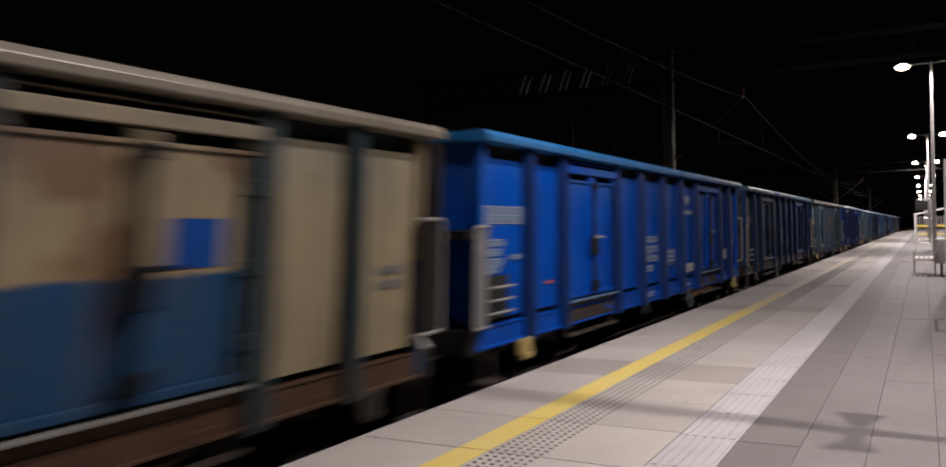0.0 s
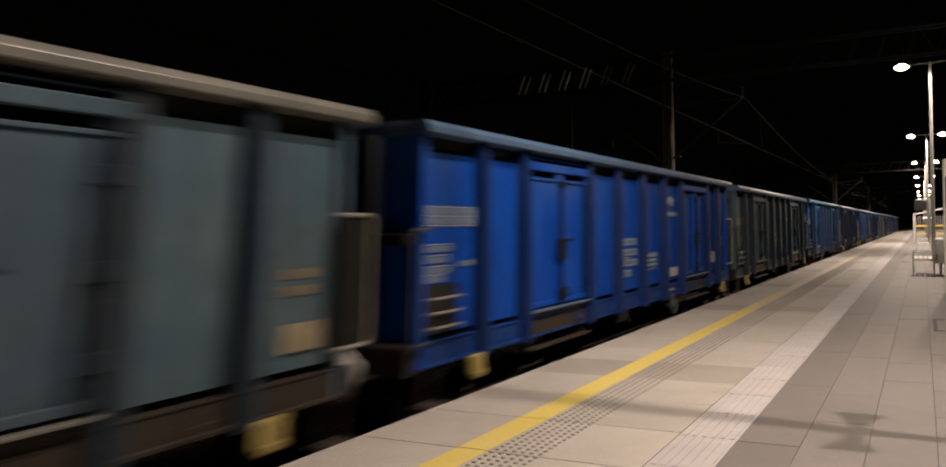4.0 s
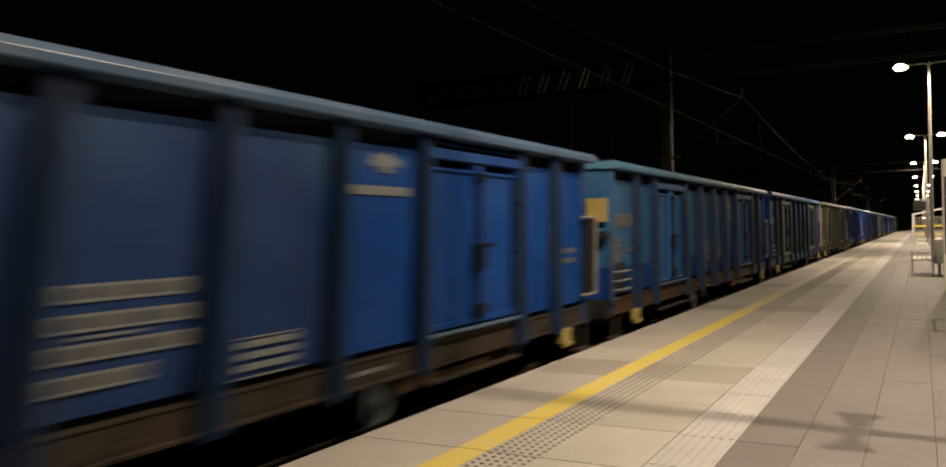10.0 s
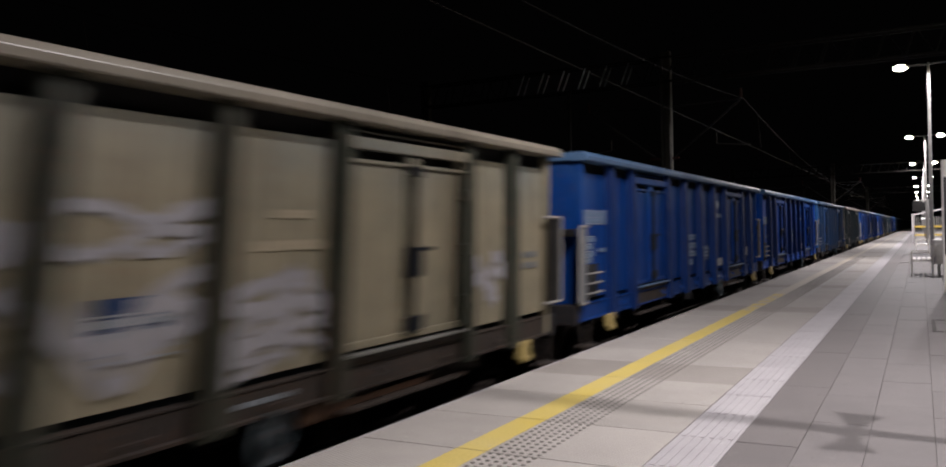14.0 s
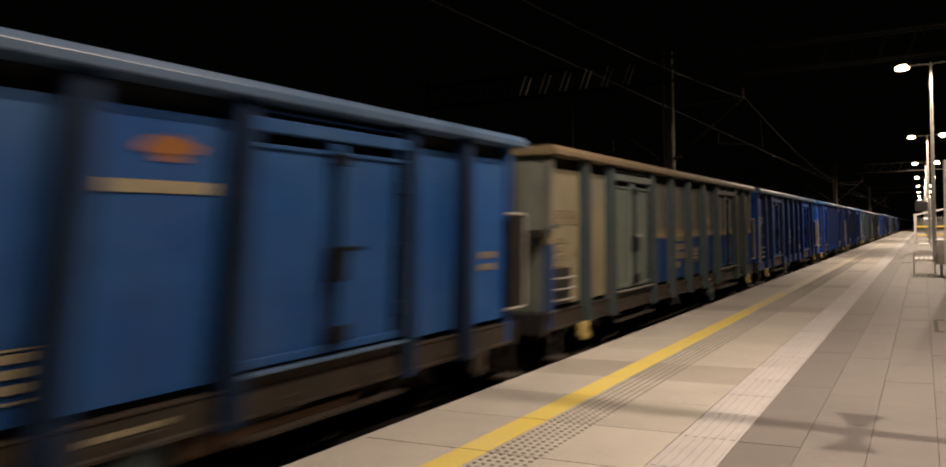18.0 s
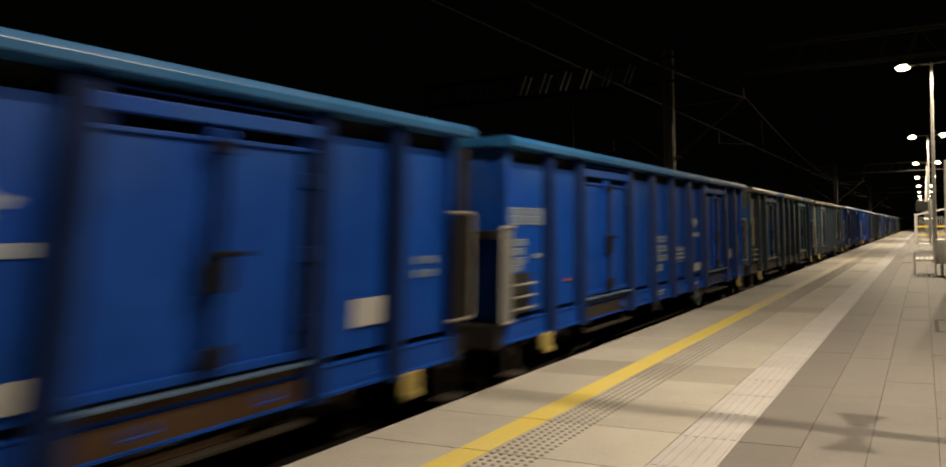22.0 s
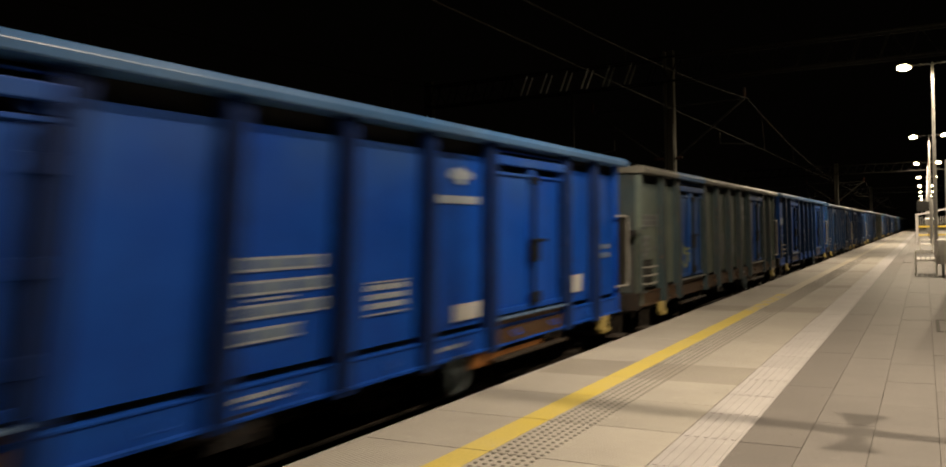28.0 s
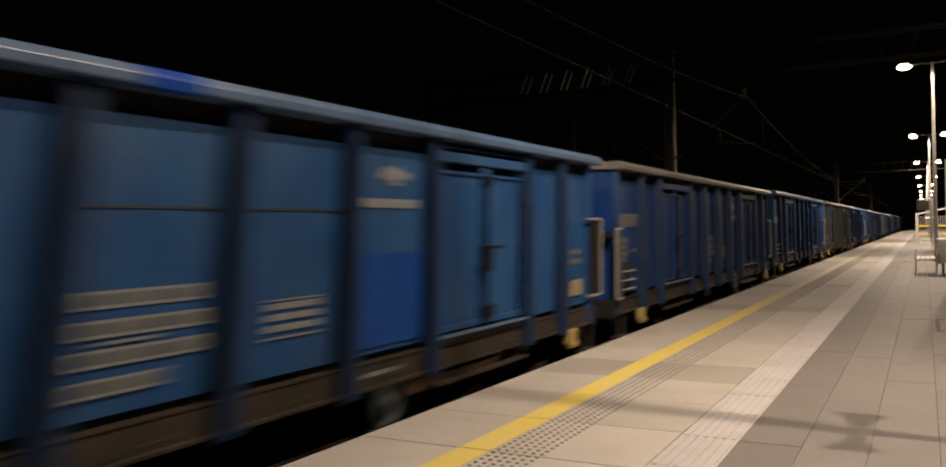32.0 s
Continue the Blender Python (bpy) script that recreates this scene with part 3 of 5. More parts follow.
plank2 = mesh_of("back_plank", lambda bm: box(bm, (0, 0, 0), (0.05, 1.7, 0.14), 0.01))
part("back_bracket", lambda bm: box(bm, (0.25, 0, 0.55), (0.03, 0.06, 0.7), 0.005), GALV, wooden)
for i in range(2):
    put("back_plank", plank2, WOOD, wooden, (0.22, 0, 0.68 + 0.16 * i))

bin_thing = empty("litter_bin", (4.06, 26.6, 0))
tagged(bin_thing, "pale grey tapered litter bin on a post", "litter bin")
part("bin_body", lambda bm: lathe(bm, [(0.13, 0.3), (0.21, 0.82), (0.22, 0.86), (0.17, 0.98), (0.05, 1.02)], 6, "Z"), BIN, bin_thing)
part("bin_post", lambda bm: rod(bm, (0, 0, 0), (0, 0, 0.4), 0.04, 10), GALV, bin_thing)

totem = empty("information_totem", (4.06, 19.6, 0))
tagged(totem, "tall pale grey information totem with a rounded top", "information totem")
part("totem_body", lambda bm: box(bm, (0.2, 0, 1.38), (0.5, 0.16, 2.76), 0.04), BIN, totem)
part("totem_panel", lambda bm: box(bm, (0.2, -0.085, 1.6), (0.42, 0.012, 1.6), 0.003), BLACK, totem)


def stair_enclosure():
    thing = empty("stair_enclosure", (3.13, 66.5, 0))
    tagged(thing, "white framed glazed stair enclosure with yellow bands", "stair enclosure")
    post = mesh_of("post", lambda bm: box(bm, (0, 0, 1.0), (0.12, 0.12, 2.0), 0.015))
    tall = mesh_of("tall_post", lambda bm: box(bm, (0, 0, 1.25), (0.12, 0.12, 2.5), 0.015))
    for y in (0, 4, 8, 12):
        put("post", post, STRIP, thing, (0, y, 0))
    for y in (0, 12):
        put("tall_post", tall, STRIP, thing, (2.2, y, 0))
    part("front_beam", lambda bm: box(bm, (1.1, 0, 2.26), (2.34, 0.14, 0.1), 0.01, Matrix.Rotation(radians(-11.5), 4, "Y")), STRIP, thing)
    part("side_beam", lambda bm: box(bm, (0, 6, 2.05), (0.14, 12.2, 0.1), 0.01), STRIP, thing)
    band = mesh_of("yellow_band", lambda bm: box(bm, (1.1, -0.02, 0), (2.0, 0.03, 0.09), 0.004))
    for z in (0.62, 1.2):
        put("yellow_band", band, YELLOW_BAND, thing, (0, 0, z))
    bar = mesh_of("bar", lambda bm: rod(bm, (0, 0, 0.05), (0, 0, 1.9), 0.016, 6))
    for i in range(15):
        put("bar", bar, GALV, thing, (0.13 + 0.135 * i, 0.04, 0))
    pane = mesh_of("glass_pane", lambda bm: box(bm, (0, 2, 1.05), (0.012, 3.84, 1.7)))
    for y in (0, 4, 8):
        put("glass_pane", pane, GLASS, thing, (0, y, 0)).visible_shadow = False
    part("lit_lamp", lambda bm: box(bm, (0.9, 2.0, 1.78), (0.7, 0.14, 0.06), 0.01), SIGN_GLOW, thing, "lit white ceiling lamp")


stair_enclosure()
display = empty("departure_display", (3.25, 64.0, 0))
tagged(display, "dark departure display board hung on a mast", "display board")
part("mast", lambda bm: rod(bm, (0.85, 0, 0), (0.85, 0, 3.1), 0.05, 10), GALV, display)
part("bracket", lambda bm: box(bm, (0.45, 0, 3.0), (0.9, 0.06, 0.06), 0.006), GALV, display)
part("housing", lambda bm: box(bm, (0.32, 0, 2.6), (0.8, 0.22, 0.62), 0.02), BLACK, display)
for z in (2.45, 2.58, 2.72):
    part("text_bar", lambda bm, z=z: box(bm, (0.32, -0.113, z), (0.5, 0.006, 0.025)), POLE_DARK, display)

# ---- overhead line ----
GANTRY_Z0, GANTRY_Z1 = 6.74, 7.6


def mast_mesh(top):
    def build(bm):
        h, mid = top + 1.2, (top - 1.2) / 2
        box(bm, (-0.14, 0, mid), (0.09, 0.26, h), 0.01)
        box(bm, (0.14, 0, mid), (0.09, 0.26, h), 0.01)
        box(bm, (0, 0.04, mid), (0.2, 0.02, h))
    return build


def gantry(y):
    thing = empty("catenary_gantry", (0, y, 0))
    tagged(thing, "dark steel lattice gantry spanning the tracks and platform", "catenary gantry", "gantries over the line")
    for x in (-4.36, -14.5, 13.0):
        part("mast", mast_mesh(GANTRY_Z1 + 0.25), POLE_STEEL, thing, at=(x, 0, 0))
    for z in (GANTRY_Z0, GANTRY_Z1):
        for dy in (-0.25, 0.25):
            part("chord", lambda bm, z=z, dy=dy: box(bm, (-0.75, dy, z), (27.6, 0.07, 0.07), 0.008), LATTICE, thing)
    rise = mesh_of("lacing", lambda bm: box(bm, (0, 0, (GANTRY_Z0 + GANTRY_Z1) / 2), (0.042, 0.014, 0.92), 0, Matrix.Rotation(radians(19), 4, "Y")))
    bright = mesh_of("lacing", lambda bm: rod(bm, (-0.15, 0, GANTRY_Z0 + 0.06), (0.15, 0, GANTRY_Z1 - 0.06), 0.02, 8))
    fall = mesh_of("lacing", lambda bm: rod(bm, (0.16, 0, GANTRY_Z1), (0.68, 0, GANTRY_Z0), 0.014, 5))
    for i in range(32):
        for dy in (-0.25, 0.25):
            # Bars 5 to 10 get brighter steel to paint the lamps' glints.
            glint_bar = 5 <= i <= 10 and y < 40
            put("lacing", bright if glint_bar else rise, (GLINT_STEEL if i < 9 else GALV) if glint_bar else LATTICE, thing, (-14.2 + 0.84 * i, dy, 0))
        put("lacing", fall, LATTICE, thing, (-14.2 + 0.84 * i, -0.25, 0))
    # cantilever over each track
    for tx, sx in ((TRACK_X, 1), (-7.4, -1)):
        def strut(bm, tx=tx, sx=sx):
            rod(bm, (-4.42 + 0.12 * sx, 0.0, 3.86), (tx - 0.1 * sx, 0, 5.9), 0.03, 8)
            rod(bm, (-4.42 + 0.12 * sx, 0.0, 5.85), (tx - 0.1 * sx, 0, 5.9), 0.02, 6)
        part("cantilever", strut, POLE_DARK, thing)

        def steady(bm, tx=tx, sx=sx):
            rod(bm, (tx - 0.95 * sx, 0, 4.42), (tx + 0.2 * sx, 0, 4.3), 0.014, 6)
            rod(bm, (tx - 0.95 * sx, 0, 4.42), (tx - 0.95 * sx, 0, 4.8), 0.014, 6)
        part("steady_arm", steady, POLE_STEEL, thing)
        part("insulator", lambda bm, tx=tx, sx=sx: lathe(bm, [(0.03 + 0.03 * (i % 2), 0.045 * i) for i in range(9)], 8, "Z"), CERAMIC, thing, at=(tx - 0.1 * sx, 0, 5.92))
        part("foot_insulator", lambda bm: lathe(bm, [(0.03 + 0.03 * (i % 2), 0.045 * i - 0.2) for i in range(9)], 8, "X"), CERAMIC, thing, at=(-4.42 + 0.35 * sx, 0, 4.0))
    part("tension_weight_tube", lambda bm: rod(bm, (-4.2, -0.2, -0.9), (-4.2, -0.2, 5.2), 0.012, 8), GALV, thing)


SPANS = (-19.6, 29.6, 94.0, 158.0, 222.0)
for y in SPANS[:4]:
    gantry(y)
hanger = empty("hanger_post", (-8.1, 29.6, 0))
tagged(hanger, "thin dark steel post under the gantry", "post")
part("post", lambda bm: rod(bm, (0, 0, -1.2), (0, 0, 6.72), 0.06, 10), POLE_DARK, hanger)


def overhead(tx):
    thing = empty("overhead_line", (tx, 0, 0))
    tagged(thing, "contact wire hung from a sagging messenger wire", "overhead line", "overhead lines")

    def sag(y):
        for a, b in zip(SPANS, SPANS[1:]):
            if y <= b:
                u = (y - a) / (b - a)
                return 5.9 - 4 * (0.97 if b - a < 55 else 1.4) * u * (1 - u)
        return 5.9

    def messenger(bm):
        ys = [-19.6 + 3.075 * i for i in range(17)] + [29.6 + 4.0 * i for i in range(1, 49)]
        rings = [[bm.verts.new((0.009 * math.cos(q), y, sag(y) + 0.009 * math.sin(q))) for q in (0.0, 1.57, 3.14, 4.71)] for y in ys]
        for a, b in zip(rings, rings[1:]):
            for i in range(4):
                bm.faces.new((a[i], a[(i + 1) % 4], b[(i + 1) % 4], b[i]))
    part("messenger_wire", messenger, WIRE, thing)
    part("contact_wire", lambda bm: rod(bm, (0.1, -19.6, 4.3), (0.1, 221, 4.3), 0.008, 5), WIRE, thing)
    for i in range(28):
        y = -16 + 8.06 * i
        part("dropper", lambda bm, y=y: rod(bm, (0.1, y, 4.3), (0, y, sag(y)), 0.004, 4), WIRE, thing)


overhead(TRACK_X)
overhead(-7.4)

# ---- freight wagons: high-sided open steel wagons ----
PITCH, SPEED, REAR0, HALF = 14.04, 10.833, 6.47, 6.6
TOP, RAILB, LEDGE, SILLB = 3.26, 3.145, 1.27, 1.05
SIDE, SHEET = 1.5, 1.345
BAYS = [(-6.55, -5.4), (-5.4, -4.4), (-2.4, -1.2), (-1.2, 0.0), (0.0, 1.2), (1.2, 2.4), (4.4, 5.4), (5.4, 6.4)]
RIBS = [-5.4, -4.4, -2.4, -1.2, 0.0, 1.2, 2.4, 4.4, 5.4]
DOORS = [-3.4, 3.4]
RIB_OUT = 1.455
FRONT, REAR = -6.56, 6.41  # ends of the sides; the top rail runs on past the rear
POCKET = 0.15


def panel_build(w):
    def build(bm):
        # slightly dished pressed sheet with a folded rim
        k = 8
        for face, x in ((1, SHEET), (-1, SHEET - 0.012)):
            grid = [[bm.verts.new((x + 0.012 * math.sin(math.pi * i / k) * math.sin(math.pi * j / k), -w / 2 + w * i / k, LEDGE + 0.055 + (RAILB - POCKET - LEDGE - 0.055) * j / k)) for j in range(k + 1)] for i in range(k + 1)]
            for i in range(k):
                for j in range(k):
                    q = (grid[i][j], grid[i + 1][j], grid[i + 1][j + 1], grid[i][j + 1])
                    bm.faces.new(q if face > 0 else q[::-1])
    return build


PANEL = {w: mesh_of("panel", panel_build(w), True) for w in (1.0, 1.15, 1.2)}


def rib_build(bm):
    # tapering hat section
    def ring(z, out, wide):
        return [bm.verts.new(p) for p in ((SHEET, -wide, z), (out, -wide * 0.75, z), (out, wide * 0.75, z), (SHEET, wide, z))]
    a, b, c = ring(SILLB - 0.02, RIB_OUT + 0.02, 0.1), ring(RAILB - 0.45, RIB_OUT, 0.1), ring(RAILB, RIB_OUT - 0.02, 0.092)
    for q, w in ((a, b), (b, c)):
        for i in range(3):
            bm.faces.new((q[i], q[i + 1], w[i + 1], w[i]))
    bm.faces.new(a)
    bm.faces.new(c[::-1])
    bmesh.ops.recalc_face_normals(bm, faces=bm.faces)


RIB = mesh_of("rib", rib_build)
CORNER = mesh_of("corner_post", lambda bm: box(bm, (1.36, 0, (RAILB + SILLB) / 2), (0.1, 0.08, RAILB - SILLB), 0.012))


def rail_build(bm):
    # an upright face, a rounded ridge and a bevel leaning back
    extrude_profile(bm, [(1.27, RAILB), (SIDE - 0.01, RAILB), (SIDE - 0.004, RAILB + 0.01), (SIDE, RAILB + 0.055), (SIDE - 0.003, RAILB + 0.063), (SIDE - 0.01, RAILB + 0.07), (SIDE - 0.042, TOP - 0.01), (SIDE - 0.055, TOP), (1.3, TOP), (1.27, TOP - 0.02)], -HALF, HALF)


TOP_RAIL = mesh_of("top_rail", rail_build)
SLEEVES = {}


def sleeve_mesh(length):
    if length not in SLEEVES:
        SLEEVES[length] = mesh_of("repainted_rail", lambda bm: extrude_profile(bm, [(1.4, RAILB - 0.003), (SIDE - 0.006, RAILB - 0.003), (SIDE + 0.003, RAILB + 0.055), (SIDE - 0.006, RAILB + 0.073), (SIDE - 0.04, TOP - 0.007), (SIDE - 0.053, TOP + 0.003), (1.4, TOP + 0.003)], -length / 2, length / 2))
    return SLEEVES[length]


RAIL_REPAINT = {2: [(-2.5, -1.6)], 19: [(-2.55, -1.2), (3.4, 3.9)], 23: [(-4.55, -2.55)], 25: [(-0.9, -0.45)]}
END_RAIL = mesh_of("end_rail", lambda bm: box(bm, (0, 0, (TOP + RAILB) / 2), (2.6, 0.26, TOP - RAILB - 0.01), 0.015))


def sill_build(bm):
    extrude_profile(bm, [(1.24, SILLB), (1.42, SILLB), (1.42, SILLB + 0.02), (1.395, SILLB + 0.03), (1.395, LEDGE - 0.02), (1.405, LEDGE - 0.012), (1.405, LEDGE), (1.24, LEDGE)], FRONT - 0.01, REAR + 0.03)


SILL = mesh_of("side_sill", sill_build)


def leaf_build(bm):
    w = 0.985
    box(bm, (1.37, 0, (1.38 + 2.865) / 2), (0.02, w, 2.865 - 1.38))
    for y in (-w / 2 + 0.035, w / 2 - 0.035):
        box(bm, (1.39, y, 2.15), (0.05, 0.07, 1.54), 0.008)
    box(bm, (1.39, 0, 1.40), (0.05, w - 0.14, 0.06), 0.008)
    box(bm, (1.385, 0, 2.85), (0.03, w - 0.14, 0.03), 0.006)


LEAF = mesh_of("door_leaf", leaf_build)
# Strip set back under the top rail, coloured as the rail's shadow.
SHADE_STRIP = mesh_of("upper_recess", lambda bm: (box(bm, (1.25, 0, RAILB - 0.15), (0.02, 12.8, 0.3)), box(bm, (1.295, 0, RAILB - POCKET - 0.012), (0.09, 12.8, 0.012))))


def header_build(bm):
    # framed head of the door with two long slots over each pair of leaves
    box(bm, (1.36, 0, 3.09), (0.03, 1.86, 0.014))
    box(bm, (1.395, 0, 2.988), (0.07, 1.86, 0.095), 0.01)
    for y, w in ((-0.88, 0.1), (0.0, 0.16), (0.88, 0.1)):
        box(bm, (1.365, y, 2.91), (0.04, w, 0.064))


HEADER = mesh_of("door_header", header_build)
THRESHOLD = mesh_of("door_sill", lambda bm: box(bm, (1.42, 0, 1.335), (0.1, 1.8, 0.022), 0.006))
STEP_BOARD = mesh_of("step_board", lambda bm: (box(bm, (1.42, 0, 0.925), (0.1, 1.78, 0.028), 0.006), box(bm, (1.36, -0.8, 0.99), (0.03, 0.05, 0.14)), box(bm, (1.36, 0.8, 0.99), (0.03, 0.05, 0.14))))
SILL_COVER = mesh_of("sill_cover", lambda bm: (box(bm, (1.402, 0, 1.15), (0.022, 1.74, 0.16), 0.005), box(bm, (1.4, 0, 1.295), (0.05, 1.74, 0.05), 0.008)))


LATCH = mesh_of("centre_post", lambda bm: box(bm, (1.40, 0, 2.12), (0.05, 0.1, 1.45), 0.01))
BOLT = mesh_of("lock_bar", lambda bm: rod(bm, (1.44, 0, 1.4), (1.44, 0, 2.85), 0.02, 8))
LOCK = mesh_of("lock_box", lambda bm: box(bm, (1.445, 0, 2.02), (0.06, 0.2, 0.26), 0.015))
FOOT_CATCH = mesh_of("foot_catch", lambda bm: box(bm, (1.45, 0.02, 1.5), (0.05, 0.22, 0.12), 0.012))
LEVER = mesh_of("lever", lambda bm: box(bm, (1.475, 0.1, 2.13), (0.03, 0.3, 0.035), 0.008))
KEEPER = mesh_of("keeper", lambda bm: box(bm, (1.44, 0, 0), (0.05, 0.16, 0.09), 0.01))


def hinge_bar_build(bm):
    # one upright bar with three knuckles standing out of its face
    out = [(1.38, 1.38), (1.43, 1.38)]
    for z in (1.62, 2.1, 2.62):
        out += [(1.43, z - 0.06), (1.45, z - 0.05), (1.45, z + 0.05), (1.43, z + 0.06)]
    extrude_profile(bm, out + [(1.43, 2.82), (1.38, 2.82)], -0.055, 0.055)


HINGE_BAR = mesh_of("hinge_bar", hinge_bar_build)
HINGE = mesh_of("hinge", lambda bm: (rod(bm, (1.41, 0, -0.07), (1.41, 0, 0.07), 0.022, 8), box(bm, (1.4, 0, 0), (0.02, 0.16, 0.06), 0.005)))


def far_wall_build(bm):
    box(bm, (-1.39, 0, (LEDGE + RAILB) / 2), (0.02, 13.1, RAILB - LEDGE))
    box(bm, (-1.42, 0, (TOP + RAILB) / 2), (0.16, 13.2, TOP - RAILB), 0.02)
    box(bm, (-1.4, 0, (LEDGE + SILLB) / 2), (0.14, 13.2, LEDGE - SILLB))
    for y in RIBS:
        box(bm, (-1.45, y, (RAILB + SILLB) / 2), (0.1, 0.14, RAILB - SILLB))


FAR_WALL = mesh_of("far_side_wall", far_wall_build)


def floor_build(bm):
    box(bm, (0, 0, 1.17), (2.76, 13.1, 0.1))
    box(bm, (0, 0, 0.98), (0.5, 13.0, 0.3))
    for y in (-5.9, -3.9, -1.3, 1.3, 3.9, 5.9):
        box(bm, (0, y, 1.05), (2.7, 0.14, 0.16))


FLOOR = mesh_of("underframe", floor_build)


END = mesh_of("end_wall", lambda bm: box(bm, (0, 0, (LEDGE + RAILB) / 2), (2.66, 0.02, RAILB - LEDGE)))
END_POST = mesh_of("end_post", lambda bm: box(bm, (0, 0.08, (LEDGE + RAILB) / 2 - 0.05), (0.1, 0.14, RAILB - LEDGE + 0.1), 0.012))
END_BEAM = mesh_of("end_beam", lambda bm: box(bm, (0, 0.1, 2.2), (2.7, 0.16, 0.1), 0.012))
HEADSTOCK = mesh_of("headstock", lambda bm: box(bm, (0, 0.12, 1.14), (2.8, 0.16, 0.26), 0.015))


def buffer_build(bm):
    lathe(bm, [(0.13, 0.0), (0.13, 0.03), (0.085, 0.05), (0.085, 0.25), (0.06, 0.26), (0.06, 0.36), (0.22, 0.375), (0.225, 0.40), (0.15, 0.412)], 14, "Y")


BUFFER = mesh_of("buffer", buffer_build, True)


def coupler_build(bm):
    box(bm, (0, 0.14, 1.02), (0.12, 0.28, 0.14), 0.02)
    rod(bm, (0, 0.25, 1.02), (0, 0.43, 0.93), 0.03, 8)
    rod(bm, (0.05, 0.1, 0.98), (0.25, 0.3, 0.7), 0.02, 6)


COUPLER = mesh_of("coupler", coupler_build)


BOGIE = mesh_of("bogie", lambda bm: box(bm, (0, 0, 0.66), (1.9, 0.4, 0.2), 0.03))


def side_frame_build(bm):
    # one cast side frame with its axle boxes
    extrude_profile(bm, [(0.52, -1.2), (0.52, -0.65), (0.42, -0.5), (0.42, 0.5), (0.52, 0.65), (0.52, 1.2), (0.72, 1.2), (0.78, 0.7), (0.86, 0.3), (0.86, -0.3), (0.78, -0.7), (0.72, -1.2)], -0.06, 0.06)
    bmesh.ops.transform(bm, verts=bm.verts, matrix=Matrix(((0, 1, 0, 0), (0, 0, 1, 0), (1, 0, 0, 0), (0, 0, 0, 1))))


SIDE_FRAME = mesh_of("side_frame", side_frame_build)
AXLE_BOX = mesh_of("axle_box", lambda bm: box(bm, (0.06, 0, 0.5), (0.2, 0.3, 0.28), 0.04))
SPRING = mesh_of("spring", lambda bm: lathe(bm, [(0.06 + 0.012 * (i % 2), 0.4 + 0.032 * i) for i in range(10)], 10, "Z"))


def wheelset_build(bm):
    rod(bm, (-1.08, 0, 0), (1.08, 0, 0), 0.075, 12)
    for s in (-1, 1):
        prof = [(0.11, 0.66), (0.12, 0.7), (0.3, 0.735), (0.38, 0.7), (0.49, 0.69), (0.49, 0.715), (0.462, 0.73), (0.455, 0.825), (0.4, 0.83), (0.38, 0.79), (0.2, 0.8), (0.13, 0.86), (0.1, 0.87)]
        lathe(bm, [(r, s * x) for r, x in prof], 28, "X")
        for a in range(3):
            t = 2 * math.pi * a / 3
            rod(bm, (s * 1.07, 0.05 * math.cos(t), 0.05 * math.sin(t)), (s * 1.1, 0.05 * math.cos(t), 0.05 * math.sin(t)), 0.014, 6)


WHEELSET = mesh_of("wheelset", wheelset_build)


def gear_build(bm):
    lathe(bm, [(0.03, -0.4), (0.16, -0.37), (0.16, 0.37), (0.03, 0.4)], 12, "Y")
    box(bm, (0.25, 0.9, 0.0), (0.3, 0.35, 0.3), 0.03)
    rod(bm, (0.1, -3.0, -0.1), (0.1, 3.0, -0.1), 0.02, 6)
    rod(bm, (0.85, -2.6, -0.12), (0.85, 2.6, -0.12), 0.018, 6)


GEAR = mesh_of("brake_gear", gear_build)
STEP = mesh_of("step", lambda bm: (box(bm, (0, 0, 0), (0.22, 0.32, 0.025), 0.005), box(bm, (-0.02, -0.14, 0.17), (0.025, 0.025, 0.34)), box(bm, (-0.02, 0.14, 0.17), (0.025, 0.025, 0.34))))
PLATE = mesh_of("jacking_plate", lambda bm: (box(bm, (0, 0, 0), (0.07, 0.26, 0.17), 0.015), box(bm, (0.02, 0, -0.1), (0.09, 0.2, 0.06), 0.015)))


def grab_build(y0):
    # tall looped handrail standing out past the end of the side
    def build(bm):
        pts = [(1.455, y0, 1.28), (1.455, 0.21, 1.28), (1.455, 0.24, 1.31), (1.455, 0.24, 2.25), (1.455, 0.21, 2.28), (1.455, y0, 2.28)]
        for a, b in zip(pts, pts[1:]):
            rod(bm, a, b, 0.018, 8)
        for z in (1.28, 2.28):
            rod(bm, (1.4, y0, z), (1.472, y0, z), 0.016, 6)
    return build


GRAB = {1: mesh_of("handrail", grab_build(-0.13)), -1: mesh_of("handrail", grab_build(-0.02))}
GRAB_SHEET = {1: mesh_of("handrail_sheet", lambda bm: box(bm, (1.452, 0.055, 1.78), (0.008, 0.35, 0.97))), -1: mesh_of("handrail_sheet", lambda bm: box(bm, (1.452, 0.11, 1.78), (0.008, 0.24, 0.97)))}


def rung_build(bm):
    rod(bm, (1.47, -0.26, 0), (1.47, 0.26, 0), 0.013, 6)
    for y in (-0.25, 0.25):
        rod(bm, (1.39, y, 0), (1.47, y, 0), 0.011, 6)


RUNG = mesh_of("rung", rung_build)
# Flat plate on the sheet; its black stands for a shaded ladder pocket.
SHADE_PLATE = mesh_of("ladder_recess", lambda bm: box(bm, (SHEET + 0.012, 0, 0), (0.012, 0.62, 0.44), 0.003))
